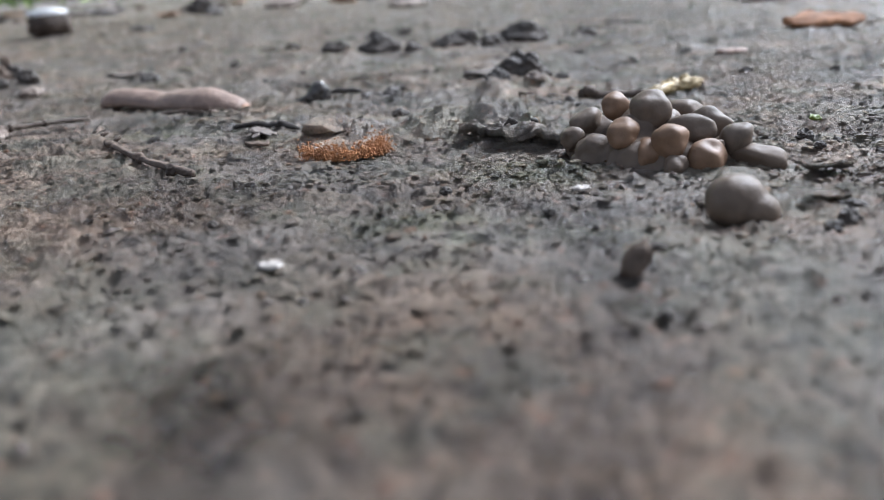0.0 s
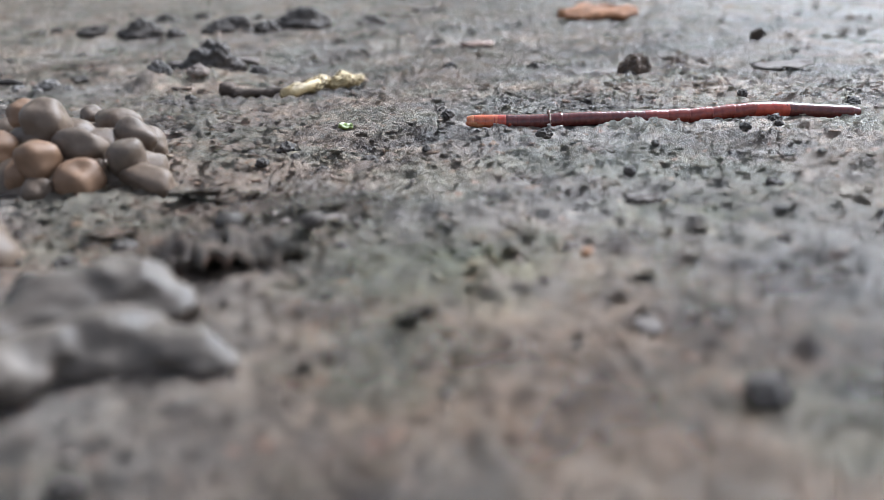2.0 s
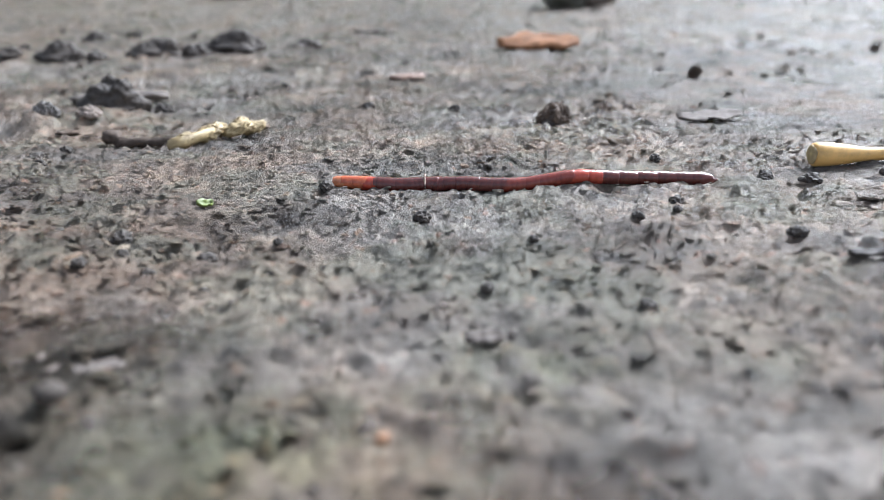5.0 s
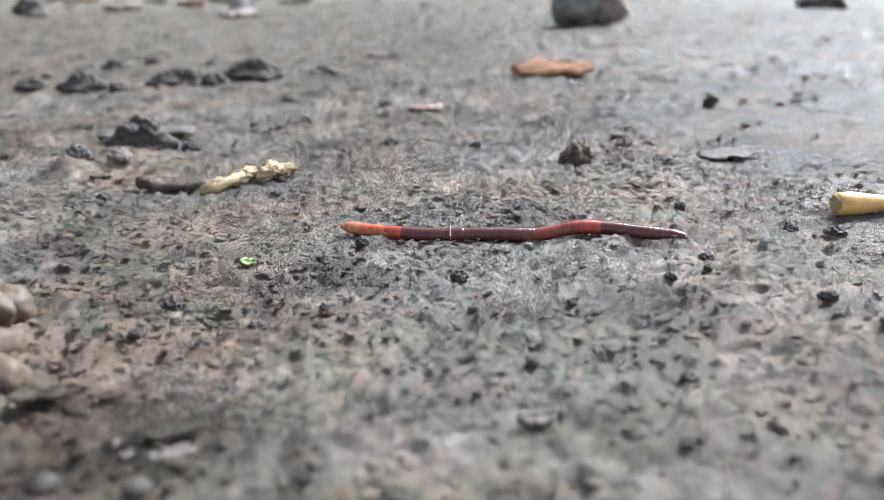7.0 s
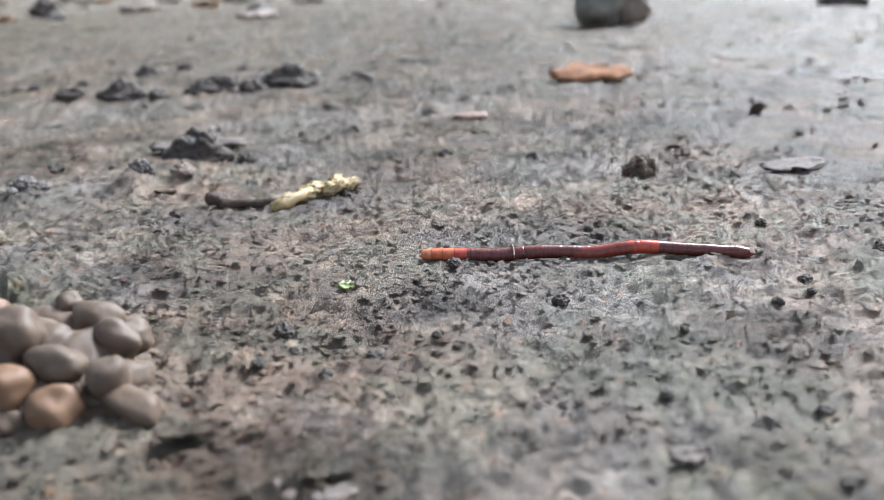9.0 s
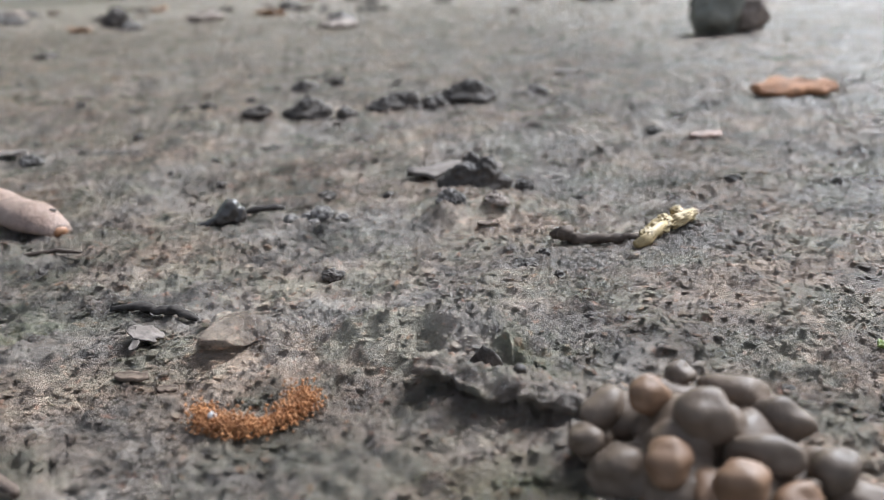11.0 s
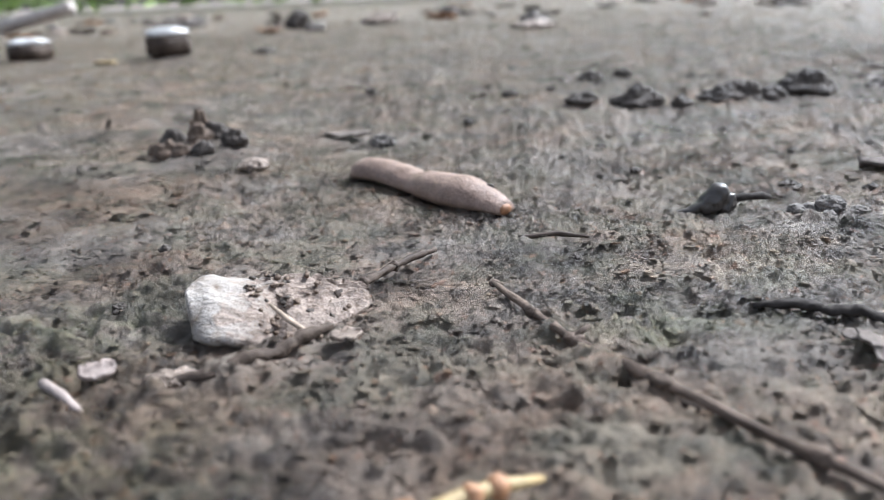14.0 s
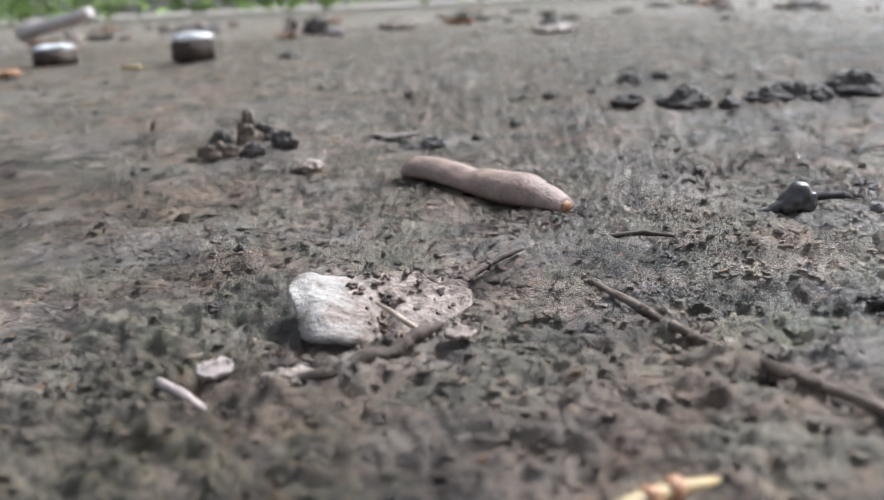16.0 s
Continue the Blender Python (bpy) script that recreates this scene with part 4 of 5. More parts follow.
make_fluff()
flat_thing("mud_flake", -3.1, 15.95, 0.5, 0.22, -15, "small reddish-brown flake of mud", "mud flake", BROWN, 0.06, 0.1, 0.02, 24)
flat_thing("mud_flake", -2.6, 15.75, 0.3, 0.15, -10, "small reddish-brown flake of mud", "mud flake", BROWN, 0.05, 0.1, 0.02, 25)

# long twig
TWIG_LINE = [(-7.72, 20.0, 0.02), (-7.25, 18.6, 0.05), (-6.80, 17.6, 0.05), (-6.05, 16.3, 0.10), (-5.0, 14.85, 0.07), (-4.05, 13.7, 0.03), (-3.6, 13.3, 0.0)]
bent_twig = stick_thing("bent_twig", TWIG_LINE, [0.045, 0.05, 0.052, 0.062, 0.058, 0.066, 0.055], "long thin bent brown knobbly twig lying on mud", "twig", TWIG, 12, 0.7, 2, lift=0.075)
for k, (i, q) in enumerate(((0, 0.075), (1, 0.085), (2, 0.10), (3, 0.13), (4, 0.11), (5, 0.12))):
    bm = bmesh.new()
    x, y, z = TWIG_LINE[i]
    at = Vector((x, y, float(lie(y)) + z + 0.11)) - bent_twig.matrix_world.translation / CM
    blob(bm, at, (q, q * 1.5, q * 0.8), 0.45, k + 3, (0, 0, 30), 3)
    if i in (2, 3):
        tube(bm, [at, at + Vector((0.12, 0.05, 0.1)), at + Vector((0.2, 0.1, 0.14))], [0.05, 0.04, 0.02], 8, 0.4, k)
    part("knot", bm, DARK_TWIG if k % 2 else TWIG, bent_twig.children[0], "dark knot" if k % 2 else "")

stick_thing("short_twig", [(-6.5, 17.1, 0.03), (-6.0, 16.2, 0.02), (-5.7, 16.0, 0.0)], [0.05, 0.08, 0.05], "short dark broken twig on mud", "twig", DARK_TWIG, 8, 0.3, 6)
stick_thing("needle", [(-7.2, 22.65, 0.0), (-6.5, 22.75, 0.03), (-5.9, 22.6, 0.01)], [0.05, 0.055, 0.03], "thin dark brown needle of wood on mud", "twig", DARK_TWIG, 8, 0.2, 7, lift=0.10)
clod("dark_clod", -6.3, 21.4, 0.3, "small dark clod on mud", 90)
clod("dark_clod", -0.45, 19.85, 0.44, "round dark clod on mud", 91, CLOD, 0.7)


def make_stalk():
    ob = thing("knotted_stalk", -8.1, 14.25, "short yellow knotted plant stalk with orange joints", "plant stalk", turn=28)
    bm = bmesh.new()
    tube(bm, [(-0.9, -0.05, 0.12), (-0.4, 0, 0.14), (0.0, 0, 0.16), (0.35, 0.0, 0.15), (0.75, -0.02, 0.1)], [0.10, 0.075, 0.085, 0.07, 0.03], 12, 0.1, 3)
    stem = part("stem", bm, YELLOW, ob)
    for x, r in ((-0.55, 0.15), (0.05, 0.12), (0.30, 0.12)):
        bm = bmesh.new()
        blob(bm, (x, 0, 0.15), (r * 0.9, r, r), 0.2, int(40 + x * 10), (0, 0, 0), 3)
        part("joint", bm, RUST_LEAF, stem, "orange-brown joint")


make_stalk()


# bleached bark shell with its stem
def shell_material():
    m, nt, b = tree("bleached_shell")
    v = coords(nt, True)
    split = nt.nodes.new("ShaderNodeSeparateXYZ")
    nt.links.new(v, split.inputs[0])
    stretched = nt.nodes.new("ShaderNodeMapping")
    stretched.inputs["Rotation"].default_value = (0, 0, radians(-24))
    stretched.inputs["Scale"].default_value = (0.35, 1.0, 1.0)
    nt.links.new(v, stretched.inputs["Vector"])
    wave, fine, fibre = add_noise(nt, 260, 4, 0.6, v), add_noise(nt, 1300, 4, 0.7, v), add_noise(nt, 900, 5, 0.7, stretched.outputs["Vector"])
    jag = nt.nodes.new("ShaderNodeMath")
    jag.operation = "MULTIPLY_ADD"
    jag.inputs[1].default_value = 0.034
    nt.links.new(wave, jag.inputs[0])
    nt.links.new(split.outputs[0], jag.inputs[2])
    peeled = spread(nt, jag.outputs[0], 0.0115, 0.0145, 0.0, 1.0)
    bark = mix(nt, 0.5, ramp(nt, wave, [(0.36, (0.07, 0.046, 0.032)), (0.48, (0.19, 0.138, 0.104)), (0.6, (0.33, 0.265, 0.215))]), ramp(nt, fibre, [(0.38, (0.04, 0.027, 0.019)), (0.5, (0.18, 0.132, 0.099)), (0.62, (0.33, 0.268, 0.218))]))
    white = ramp(nt, wave, [(0.34, (0.15, 0.11, 0.08)), (0.42, (0.26, 0.225, 0.19)), (0.54, (0.325, 0.293, 0.258))])
    col = mix(nt, peeled, white, bark)
    col = mix(nt, 0.7, col, ramp(nt, fine, [(0.29, (0.2, 0.16, 0.13)), (0.36, (1, 1, 1)), (0.7, (1.08, 1.08, 1.08))]), "MULTIPLY")
    nt.links.new(col, b.inputs["Base Color"])
    b.inputs["Roughness"].default_value = 0.7
    relief(nt, b, [(wave, 0.0008), (fibre, 0.0007), (fine, 0.0002)])
    return m


SHELL = shell_material()


def make_bark_shell():
    ob = thing("seed_shell", -10.72, 18.68, "weathered bark-like seed shell, bleached white at one end", "seed shell")
    base = Vector(ob.matrix_world.translation) / CM
    n, m, turn = 44, 26, radians(24)
    bm = bmesh.new()
    top, low = [], []
    for i in range(n + 1):
        u = i / n
        half = 1.16 * math.sin(math.pi * min(1.0, 0.02 + u * 0.975)) ** 0.42 * (1.0 - 0.52 * u)
        tr, lr = [], []
        for j in range(m + 1):
            v = j / m * 2 - 1
            edge = 1 + (0.14 + 0.14 * (u > 0.4)) * noise.noise(Vector((u * 7, v * 2, 3))) + (0.05 + 0.12 * (u > 0.4)) * noise.noise(Vector((u * 19, v * 3, 8)))
            x, y = -1.2 + u * 2.5, v * half * edge
            x, y = x * math.cos(turn) - y * math.sin(turn), x * math.sin(turn) + y * math.cos(turn)
            dome = 0.16 * (1 - v * v) * math.sin(math.pi * min(1, 0.12 + u * 0.9)) ** 0.5
            rim = 0.08 * max(0.0, 1 - abs(u - 0.12) / 0.18) + 0.20 * v * (1 - 0.5 * u)
            woody = min(1.0, max(0.0, (u - 0.36) / 0.12))
            rough = (0.03 + 0.08 * woody) * noise.noise(Vector((u * 7, v * 9, 1))) + (0.01 + 0.08 * woody) * noise.noise(Vector((u * 14, v * 26, 9))) + 0.07 * noise.noise(Vector((u * 4, v * 3, 5)))
            crack = -0.16 * math.exp(-((u - 0.47 - 0.1 * v) / 0.05) ** 2) * (v < 0.2)
            z = 0.34 + dome + rim + rough + crack - 0.10 * u - 0.03 * woody
            tr.append(bm.verts.new((x * CM, y * CM, z * CM)))
            lr.append(bm.verts.new((x * 0.92 * CM, y * 0.88 * CM, (z - 0.14 - 0.06 * (1 - v * v)) * CM)))
        top.append(tr)
        low.append(lr)
    for i in range(n):
        for j in range(m):
            bm.faces.new((top[i][j], top[i + 1][j], top[i + 1][j + 1], top[i][j + 1]))
            bm.faces.new((low[i][j], low[i][j + 1], low[i + 1][j + 1], low[i + 1][j]))
        bm.faces.new((low[i][0], low[i + 1][0], top[i + 1][0], top[i][0]))
        bm.faces.new((top[i][m], top[i + 1][m], low[i + 1][m], low[i][m]))
    for j in range(m):
        bm.faces.new((top[0][j], top[0][j + 1], low[0][j + 1], low[0][j]))
        bm.faces.new((low[n][j], low[n][j + 1], top[n][j + 1], top[n][j]))
    bmesh.ops.recalc_face_normals(bm, faces=bm.faces[:])
    skin = [[v.co.copy() for v in row] for row in top]
    shell = part("shell", bm, SHELL, ob)
    bm = bmesh.new()
    for k, (x, y, r) in enumerate([(-0.3, 0.05, 0.3), (0.2, 0.2, 0.3), (0.6, 0.35, 0.25), (-0.6, -0.1, 0.3)]):
        blob(bm, (x, y, 0.0), (r, r, 0.2), 0.3, k, (0, 0, 0), 3)
    part("clay", bm, BROWN, ob, "brown clay stuck underneath")
    pts = [(-10.0, 18.95, 0.22), (-9.68, 19.63, 0.15), (-9.50, 20.10, 0.12), (-9.31, 20.57, 0.08), (-9.05, 21.08, 0.05), (-8.65, 21.90, -0.08)]
    line, rad = [], []
    for i in range(len(pts) - 1):
        for k in range(6):
            line.append(Vector(pts[i]).lerp(Vector(pts[i + 1]), k / 6) - base)
            rad.append(0.065 * (1 + 0.35 * noise.noise(line[-1] * 4.1)) * (1 - 0.25 * i / 5))
    bm = bmesh.new()
    tube(bm, line, rad, 12, 0.5, 5)
    stem = part("stem", bm, DARK_TWIG, ob, "knobbly dark stem")
    for i, q in ((1, 0.10), (3, 0.095)):
        bm = bmesh.new()
        blob(bm, Vector(pts[i]) - base, (q, q, q * 0.9), 0.4, i, (0, 0, 0), 3)
        part("knot", bm, DARK_TWIG, stem, "dark knot of the stem")
    bm = bmesh.new()
    tube(bm, [Vector(p) - base for p in ((-10.75, 18.35, 0.36), (-10.58, 18.08, 0.38), (-10.42, 17.9, 0.34), (-10.20, 17.78, 0.24), (-9.98, 17.84, 0.1))], [0.02, 0.035, 0.04, 0.035, 0.03], 8, 0.3, 6)
    part("hook", bm, STRAW_PALE, ob, "thin pale hooked fibre")
    q = random.Random(70)
    for k in range(60):
        i, j = q.randint(int(n * 0.36), int(n * 0.86)), q.randint(2, m - 2)
        if k < 24:
            i = q.randint(int(n * 0.36), int(n * 0.52))
        at = skin[i][j]
        bm = bmesh.new()
        blob(bm, (0, 0, 0), (q.uniform(0.02, 0.075), q.uniform(0.015, 0.05), q.uniform(0.015, 0.045)), 0.9, k, (0, q.uniform(-30, 30), q.uniform(0, 180)), 2, 3.0)
        crumb = part("dirt_crumb", bm, CLOD if k % 3 == 0 else BROWN, shell, "brown crumb of dirt")
        crumb.location = at + Vector((0, 0, 0.0001))


STRAW_PALE = stuff_mat("pale_fibre", (0.30, 0.22, 0.15), (0.45, 0.35, 0.26), 500)
make_bark_shell()
stick_thing("crooked_twig", [(-9.9, 18.1, 0.03), (-10.2, 17.6, 0.05), (-10.42, 17.25, 0.03), (-10.75, 17.0, 0.05), (-11.05, 16.72, 0.0), (-11.5, 16.65, -0.04)], [0.06, 0.09, 0.07, 0.10, 0.08, 0.05], "crooked dark twig half sunk in mud", "twig", DARK_TWIG, 10, 0.8, 8, lift=0.15)
clod("brown_clod", -11.6, 16.75, 0.75, "ragged brown clump of rotten leaf on mud", 95, BARK, 0.4)
flat_thing("bark_flake", -9.65, 17.75, 0.4, 0.3, 20, "small brown flake of bark on mud", "bark flake", BARK, 0.05, 0.2, 0.03, 26)
stick_thing("white_stalk", [(-13.05, 16.72, 0.10), (-12.7, 16.4, 0.12), (-12.3, 16.03, 0.10)], [0.06, 0.065, 0.055], "short straight pale bare stalk", "plant stalk", PALE_PINK, 10, 0.05, 9)
flat_thing("shell_flake", -12.4, 16.75, 0.42, 0.26, 30, "pinkish-grey flake of shell leaning on mud", "shell flake", PALE_PINK, 0.06, 0.2, 0.08, 27, tip=(20, 0))
clod("dark_clod", -13.15, 19.05, 0.3, "small dark clod on mud", 96)
clod("dark_clod", -13.9, 22.7, 0.28, "small dark clod on mud", 97)
flat_thing("bark_flake", -12.9, 17.7, 0.5, 0.16, 5, "thin brown flake of bark", "bark flake", BARK, 0.05, 0.1, 0.0, 28, ragged=0.8)

# heap of clods and bits behind the slug
for k, (x, y, w, h) in enumerate([(-17.7, 33.6, 0.95, 0.75), (-17.0, 34.2, 0.7, 1.15), (-15.4, 32.6, 0.8, 0.5), (-17.4, 32.2, 0.8, 0.5), (-16.2, 33.2, 0.9, 0.7), (-16.9, 32.0, 0.6, 0.4), (-16.2, 31.9, 0.7, 0.42), (-17.9, 32.6, 0.6, 0.4), (-15.8, 33.4, 0.5, 0.5), (-16.6, 32.9, 0.8, 0.6)]):
    ragged_lump("brown_clod" if k % 2 else "dark_clod", x, y, w, h, "crumbly brown clod in a loose heap" if k % 2 else "crumbly dark clod in a loose heap", 102 + k, BROWN if k % 2 else CLOD, 0.0, 0.0, "heap of clods")
clod("brown_clod", -14.2, 30.2, 1.15, "low brown clump of dead moss on mud", 110, BARK, 0.4)
flat_thing("pale_leaf_scrap", -12.2, 34.4, 1.5, 0.6, 5, "thin pale leaf scrap on mud", "leaf scrap", PALE, 0.04, 0.2, 0.05, 29)
clod("grey_clod", -10.9, 33.2, 0.9, "grey clod of mud with a pale side", 111, FUSED, 0.7)
for k, (x, y, q) in enumerate([(-3.9, 28.6, 0.35), (-5.6, 30.1, 0.3), (-4.4, 31.0, 0.4), (-8.2, 36.5, 0.5), (-6.5, 42.0, 0.7), (-4.7, 43.0, 0.6), (-12.6, 44.0, 0.6), (-0.8, 47.5, 0.9)]):
    clod("dark_clod", x, y, q, "small dark clod on mud", 115 + k, CLOD, 0.6)

# nearer bits
def make_husk():
    ob = thing("brown_husk", 2.1, 7.72, "small brown seed husk with a bent black stalk", "seed husk")
    bm = bmesh.new()
    blob(bm, (0, 0, 0.12), (0.12, 0.10, 0.24), 0.4, 3, (0, 24, 0), 3)
    part("husk", bm, BROWN, ob)
    bm = bmesh.new()
    tube(bm, [(0.04, 0, 0.16), (0.10, 0, 0.24), (0.18, 0, 0.27), (0.30, 0, 0.25)], [0.05, 0.045, 0.05, 0.02], 8, 0.3, 3)
    part("stalk", bm, CLOD, ob, "bent black stalk")


make_husk()
flat_thing("white_chip", -1.45, 8.4, 0.25, 0.16, 5, "tiny white chip of shell", "chip", BONE, 0.05, 0.3, 0.02, 31)
flat_thing("white_chip", 2.2, 10.85, 0.22, 0.14, 15, "tiny white chip of shell on mud", "chip", BONE, 0.04, 0.3, 0.02, 32)
clod("dark_clod", 4.5, 8.75, 0.26, "small black crumbly clod on mud", 120)
clod("dark_clod", 4.75, 8.95, 0.3, "small black crumbly clod on mud", 121, CLOD, 0.9)
clod("dark_clod", 5.1, 9.5, 0.3, "small black crumbly clod on mud", 122, CLOD, 0.5)
flat_thing("mud_scale", 4.95, 9.75, 0.5, 0.22, 5, "thin grey-brown scale of mud", "mud flake", MUD, 0.03, 0.2, 0.03, 33)
flat_thing("mud_scale", 5.5, 10.95, 0.6, 0.3, 0, "thin grey-brown scale of dried mud", "mud flake", MUD, 0.03, 0.2, 0.06, 34, tip=(-10, 0))


def make_mud_crust(x0, y0, length, width, turn, tilt, seed, crumbs):
    ob = thing("lifted_mud_crust", x0, y0, "lifted flake of mud crust with a dark gap beneath", "mud flake", turn=turn)
    bm = bmesh.new()
    flake(bm, length, width, 0.10, -0.2, seed, 60, 28, 0.4, 0.38)
    for vert in bm.verts:
        q = vert.co / CM
        vert.co.z += CM * (0.12 * noise.noise(Vector((q.x * 2.2, q.y * 2.6, seed))) + 0.08 * noise.noise(Vector((q.x * 6, q.y * 7, seed))) + 0.04 * noise.noise(Vector((q.x * 15, q.y * 15, seed))))
    p = part("crust", bm, MUD, ob)
    p.location, p.rotation_euler = (0, 0, 0.02 * CM), (radians(tilt * 0.7), 0, 0)
    for k, (x, y, q) in enumerate(crumbs):
        bm = bmesh.new()
        blob(bm, (x, y, 0.2), (q, q, q * 0.7), 0.35, seed + k, (0, 0, 0), 2)
        part("crumb", bm, CLOD, p)


make_mud_crust(6.3, 8.95, 1.5, 0.9, 8, -10, 35, [(0.62, -0.25, 0.12), (-0.1, 0.1, 0.13)])
make_mud_crust(1.75, 14.55, 2.3, 0.75, -36, -12, 61, [(0.3, 0.1, 0.09)])
broken_clod("mud_clod", -1.85, 17.0, 0.95, 0.24, "pale peaked broken clod of dry mud", 63, MUD, 20)
broken_clod("mud_clod", 2.2, 15.75, 0.6, 0.4, "small broken grey clod of mud", 66, MUD, 110)
broken_clod("mud_clod", 1.75, 15.35, 0.4, 0.3, "small dark broken clod of mud", 67, CLOD, 10)

flat_thing("mud_scale", 7.0, 10.0, 0.55, 0.18, 12, "narrow grey-brown scale of mud", "mud flake", MUD, 0.03, 0.2, 0.05, 37, tip=(10, 0))
clod("orange_speck", 9.25, 8.25, 0.13, "tiny orange-brown bead of soil", 123, RUST_LEAF, 0.8, "speck", lumps=0)
clod("brown_bead", 4.0, 4.95, 0.2, "small orange-brown bead of soil", 124, RUST_LEAF, 1.1, "speck", lumps=0)
flat_thing("pale_flake", 9.3, 6.9, 0.3, 0.13, 80, "small pale flake on mud", "mud flake", PALE, 0.04, 0.1, 0.02, 38)
flat_thing("pale_flake", 10.25, 9.7, 0.35, 0.2, 0, "small pinkish-white flake on mud", "mud flake", PALE, 0.05, 0.3, 0.02, 39)
flat_thing("pale_flake", 7.0, 9.72, 0.4, 0.2, 5, "small whitish flake on mud", "mud flake", PALE, 0.04, 0.1, 0.02, 40)
clod("dark_clod", 9.6, 5.85, 0.3, "small black clod on mud", 125)
clod("dark_clod", 5.85, 5.6, 0.2, "small black clod on mud", 126)
for k, (x, y, q) in enumerate([
    (10.2, 13.85, 0.3), (8.9, 15.45, 0.28), (15.75, 14.75, 0.34), (12.9, 12.85, 0.2), (14.5, 11.8, 0.26), (14.7, 16.6, 0.26), (10.5, 10.8, 0.2), (12.05, 10.4, 0.2),
    (7.5, 12.5, 0.28), (13.8, 13.7, 0.28), (3.65, 18.7, 0.3), (0.42, 11.3, 0.2), (1.6, 9.7, 0.17), (6.1, 12.4, 0.22), (6.35, 13.4, 0.34), (6.9, 12.15, 0.24), (8.9, 16.4, 0.2), (6.5, 12.7, 0.2),
    (10.1, 25.3, 0.5), (12.3, 24.2, 0.35), (3.7, 20.1, 0.3), (2.1, 6.7, 0.16), (-1.0, 7.5, 0.14), (-2.5, 10.2, 0.16), (11.4, 12.4, 0.15), (7.6, 11.4, 0.2), (8.3, 12.9, 0.18), (13.6, 13.2, 0.16), (5.4, 14.0, 0.22)]):
    clod("dark_clod", x, y, q, "small black crumbly clod on damp mud", 130 + k, CLOD, 0.75, "mud clod", "black clods", 2)

# ---- far things ----
def make_far_stone():
    ob = thing("mossy_stone", 28.6, 65.5, "dark mossy stone with a pale broken side", "stone")
    bm = bmesh.new()
    blob(bm, (-0.9, 0, 1.5), (2.0, 1.8, 2.0), 0.25, 3, (0, 0, 0), 4, 1.4)
    part("body", bm, STONE, ob)
    bm = bmesh.new()
    blob(bm, (1.5, -0.2, 1.2), (1.6, 1.5, 1.5), 0.25, 7, (0, 0, 0), 4, 1.4)
    part("broken_side", bm, BARK, ob, "pale brown broken side")


make_far_stone()
clod("dark_stone", 57.0, 79.0, 6.0, "dark lump of earth on mud", 200, CLOD, 0.5)


def make_block(x, y, w, h, name, label, seed, turn):
    ob = thing(name, x, y, label, "stone", turn=turn)
    bm = bmesh.new()
    made = bmesh.ops.create_cube(bm, size=1.0)["verts"]
    bmesh.ops.bevel(bm, geom=bm.edges[:], offset=0.15, segments=3, affect="EDGES")
    for v in bm.verts:
        k = 1 + 0.12 * noise.noise(v.co * 2.3 + Vector((seed, 0, 0)))
        v.co = Vector((v.co.x * w * k, v.co.y * w * 0.7 * k, (v.co.z * h + h * 0.42) * k)) * CM
    part("body", bm, DARK_TWIG, ob)
    # white lump on top: the sky's reflection is put into its colour
    bm = bmesh.new()
    blob(bm, (0, 0, h * 0.9), (w * 0.5, w * 0.37, h * 0.23), 0.2, seed, (0, 0, 0), 3, 2.0)
    part("top", bm, WHITE, ob, "smooth white top with the sky's reflection in its colour")


make_block(-32.7, 73.6, 3.3, 2.1, "capped_stone", "dark block with a shiny white top on mud", 3, 10)
make_block(-47.0, 78.4, 3.4, 1.7, "capped_stone", "dark lump with a shiny white side on mud", 5, 40)
clod("dark_clod", -32.4, 124.0, 4.4, "dark pointed lump of earth", 201, CLOD, 1.0)
clod("dark_clod", -25.4, 76.0, 2.2, "low dark clod on mud", 202, CLOD, 0.4)
clod("dark_clod", -40.5, 60.5, 1.0, "low dark clod on mud", 203, CLOD, 0.6)
flat_thing("orange_scrap", -42.0, 62.0, 2.4, 1.4, 5, "orange scrap of dry leaf on mud", "leaf scrap", RUST_LEAF, 0.3, 0.3, 0.2, 44)
flat_thing("pale_leaf_scrap", -36.0, 69.0, 1.6, 0.9, 5, "small pale yellow scrap on mud", "leaf scrap", YELLOW, 0.15, 0.2, 0.1, 45)
stick_thing("white_stick", [(-96, 158, 0.5), (-78, 150, 3.6)], [1.3, 1.2], "bare white stick leaning on a bank", "stick", BONE, 10, 0.1, 11)
rng = random.Random(9)
for k in range(70):
    x, y = rng.uniform(-125, 90), rng.uniform(95, 230)
    clod("earth_lump", x, y, rng.uniform(1.5, 5.5), "lump of brown earth among litter", 210 + k, rng.choice((CLOD, BROWN, BARK, FUSED)), rng.uniform(0.3, 0.6), "earth lump", "far earth lumps", 3)
for k in range(40):
    x, y = rng.uniform(-125, 100), rng.uniform(100, 240)
    flat_thing("fallen_leaf", x, y, rng.uniform(4, 7), rng.uniform(2, 3.5), rng.uniform(0, 180), "fallen dry leaf on the ground", "leaf", rng.choice((RUST_LEAF, PALE, PALE, BARK)), 0.1, 0.3, 0.2, 260 + k, tip=(rng.uniform(-12, 12), 0))


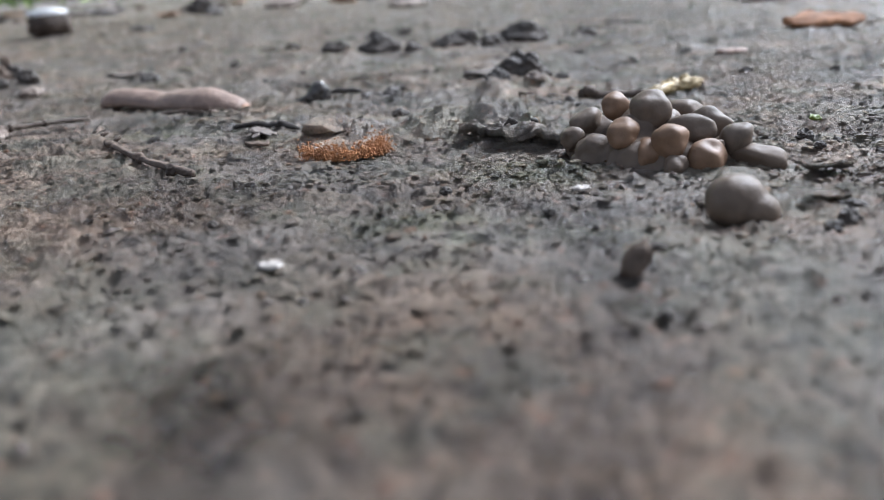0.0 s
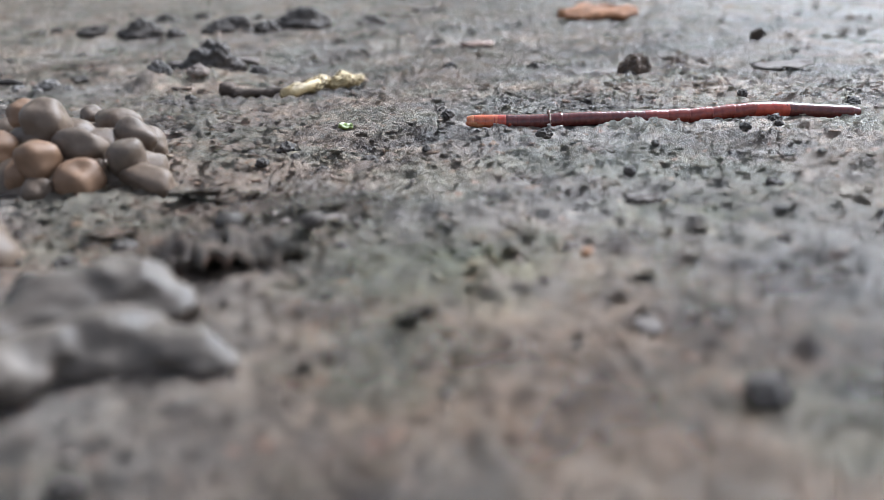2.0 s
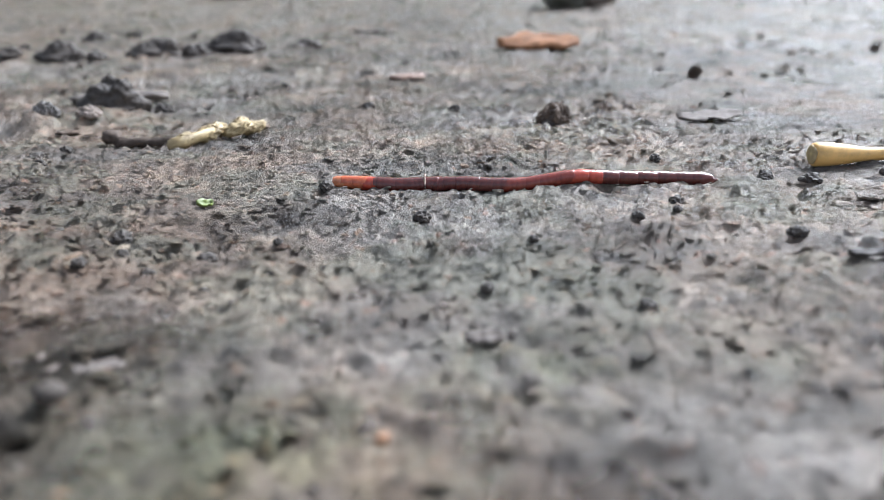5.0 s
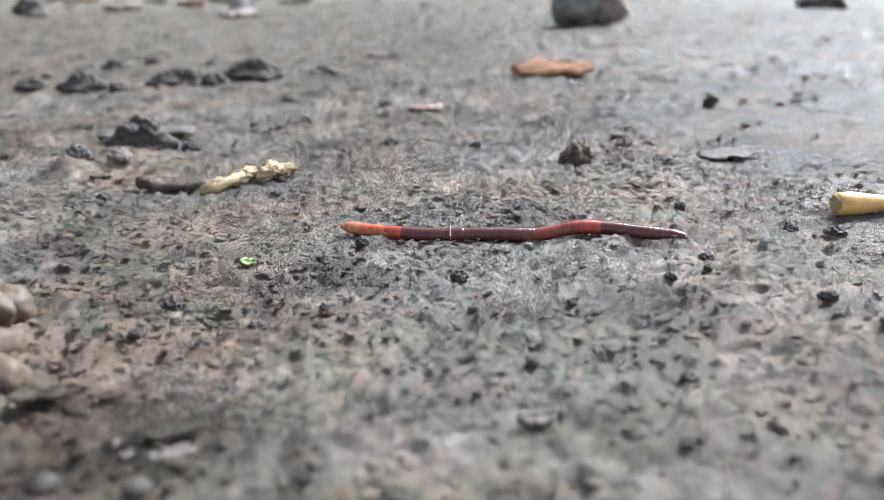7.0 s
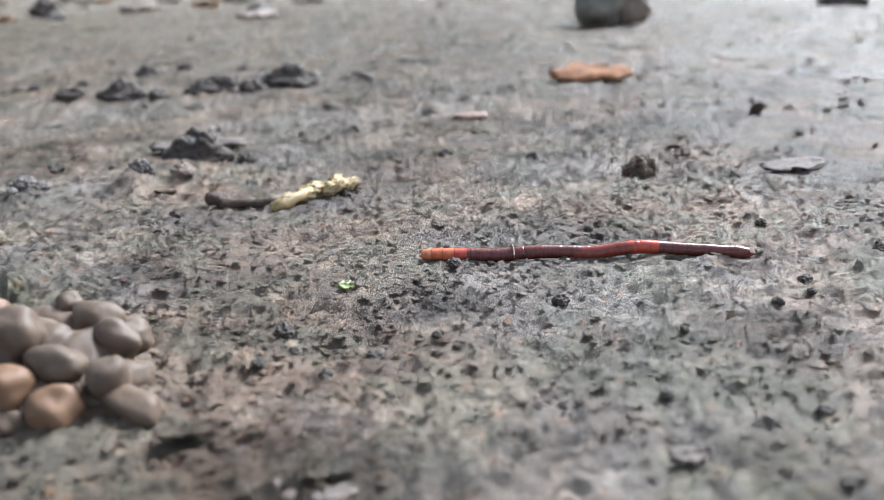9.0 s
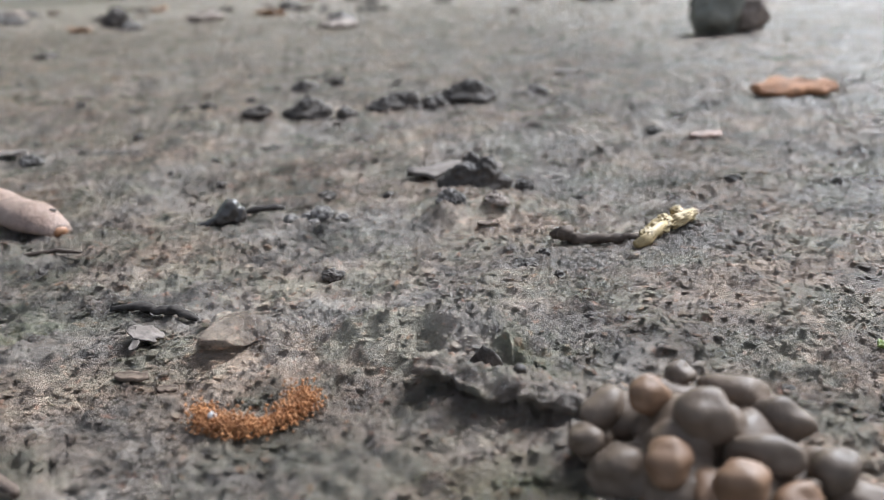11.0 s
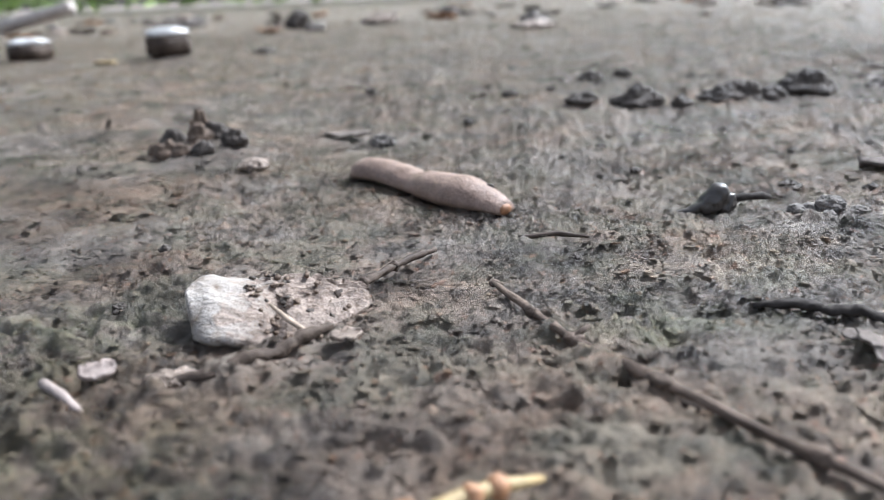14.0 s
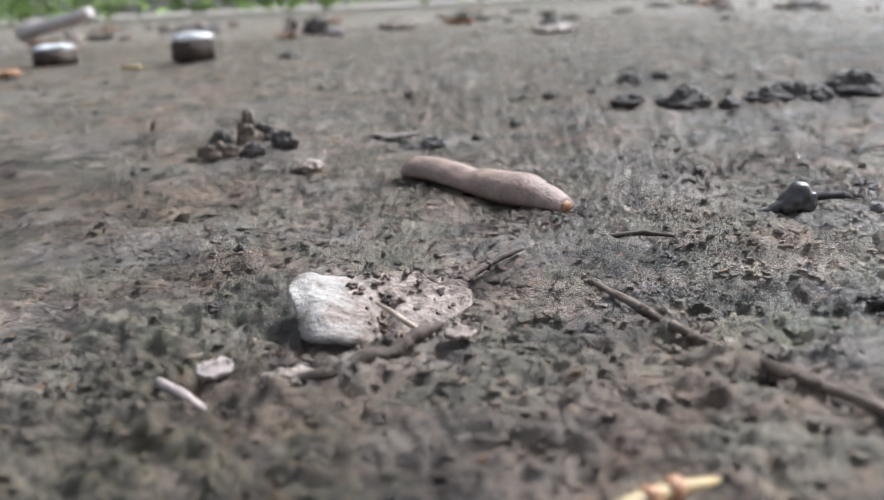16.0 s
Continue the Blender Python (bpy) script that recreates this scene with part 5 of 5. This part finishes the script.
def make_hedge():
    m, nt, b = tree("hedge_leaves")
    rnd = nt.nodes.new("ShaderNodeNewGeometry").outputs["Random Per Island"]
    nt.links.new(ramp(nt, rnd, [(0, (0.045, 0.05, 0.025)), (0.6, (0.08, 0.10, 0.045)), (1, (0.16, 0.2, 0.10))]), b.inputs["Base Color"])
    b.inputs["Roughness"].default_value = 0.4
    glow = nt.nodes.new("ShaderNodeBsdfTranslucent")
    glow.inputs["Color"].default_value = (0.4, 0.55, 0.18, 1)
    both = nt.nodes.new("ShaderNodeMixShader")
    both.inputs[0].default_value = 0.5
    nt.links.new(b.outputs[0], both.inputs[1])
    nt.links.new(glow.outputs[0], both.inputs[2])
    nt.links.new(both.outputs[0], nt.nodes["Material Output"].inputs["Surface"])
    r = random.Random(4)
    verts, faces = [], []
    # Far wider and taller than the visible strip; the unseen rest blocks low sky.
    for i in range(26000):
        c = Vector((r.uniform(-9.0, 9.0), r.uniform(6.5, 9.0), 0.05 + 5.4 * r.random() ** 1.1))
        a, s = Euler((r.uniform(-1, 1), r.uniform(-1, 1), r.uniform(0, 6.28))).to_matrix(), r.uniform(0.06, 0.13)
        k = len(verts)
        for p in ((-1, 0, 0), (0, -0.45, 0.12), (1, 0, -0.1), (0, 0.45, 0.12)):
            verts.append(c + a @ Vector(p) * s)
        faces += [(k, k + 1, k + 2), (k, k + 2, k + 3)]
    me = bpy.data.meshes.new("hedge_leaves")
    me.from_pydata(verts, [], faces)
    me.materials.append(m)
    tagged(new("hedge_leaves", me), "bright green hedge leaves beyond the mud, most added out of view to block low sky", "hedge", kind="stuff")


make_hedge()


# ---- motion ----
def bed(points):
    """The mud's mean height round each of many places."""
    a, b = np.meshgrid(np.linspace(-1.6, 1.6, 25), np.linspace(-0.3, 0.3, 7))
    x, y = np.array([p[0] for p in points]), np.array([p[1] for p in points])
    w = np.exp(-(a / 0.8) ** 2).ravel()
    return (height(x[:, None] + a.ravel(), y[:, None] + b.ravel()) * w).sum(1) / w.sum()


def worm_rows(line, lift):
    """For one line of the worm: the pose of each of its parts, with the pale end raised by lift."""
    us = [u for ob, u, r in WORM_PARTS]
    ahead, back = [along(line, min(1.0, u + 0.05)) for u in us], [along(line, max(0.0, u - 0.05)) for u in us]
    here = [along(line, u) for u in us]
    zs, z_ahead, z_back = bed(here), bed(ahead), bed(back)
    base = WORM.matrix_world.translation / CM
    made = []
    for k, (ob, u, r) in enumerate(WORM_PARTS):
        p, q = here[k], along(line, min(1.0, u + 0.02)) - along(line, max(0.0, u - 0.02))
        run = (ahead[k] - back[k]).length
        hump = math.exp(-((u - 0.70) / 0.08) ** 2)
        raised = lift * max(0.0, 1 - u / 0.16) ** 2
        z = zs[k] + r * 0.75 + 0.02 * math.sin(u * 17 + 1) + 0.05 * hump + raised
        dip = -math.degrees(math.atan2(z_ahead[k] - z_back[k], run)) - 3.2 * math.cos(u * 17 + 1)
        dip += math.degrees(0.05 * 2 * (u - 0.70) / 0.0064 * hump / 5.6) + math.degrees(math.atan(lift * 2 / 0.16 * max(0.0, 1 - u / 0.16) / 5.6))
        made.append(pose((p.x - base.x) * CM, (p.y - base.y) * CM, z * CM, 0, dip, math.degrees(math.atan2(q.y, q.x))))
    return made


def motions():
    lifts = {6.0: 0.04, 6.5: 0.30, 7.0: 0.08, 7.5: 0.05}
    poses = [(t, worm_rows(line, lifts.get(t, 0.0))) for t, *line in WORM_LINES]
    for k, (ob, u, r) in enumerate(WORM_PARTS):
        walk(ob, [(t, made[k]) for t, made in poses])
    rows = []
    for t in (0.0, 3.0, 5.5, 8.0, 10.5, 12.0, 13.0, 14.5, 16.0):
        x, y = (-7.3 - 0.12 * (t - 14.5) if t > 11 else -4.75 - 0.194 * t), 24.9 + 0.13 * (t - 14.5)
        rows.append((t, pose(x * CM, y * CM, (float(lie(y + 1.5)) + 0.02) * CM, 0, 0, 133 + 1.6 * max(0.0, 12 - t))))
    walk(SLUG_BODY, rows)


motions()
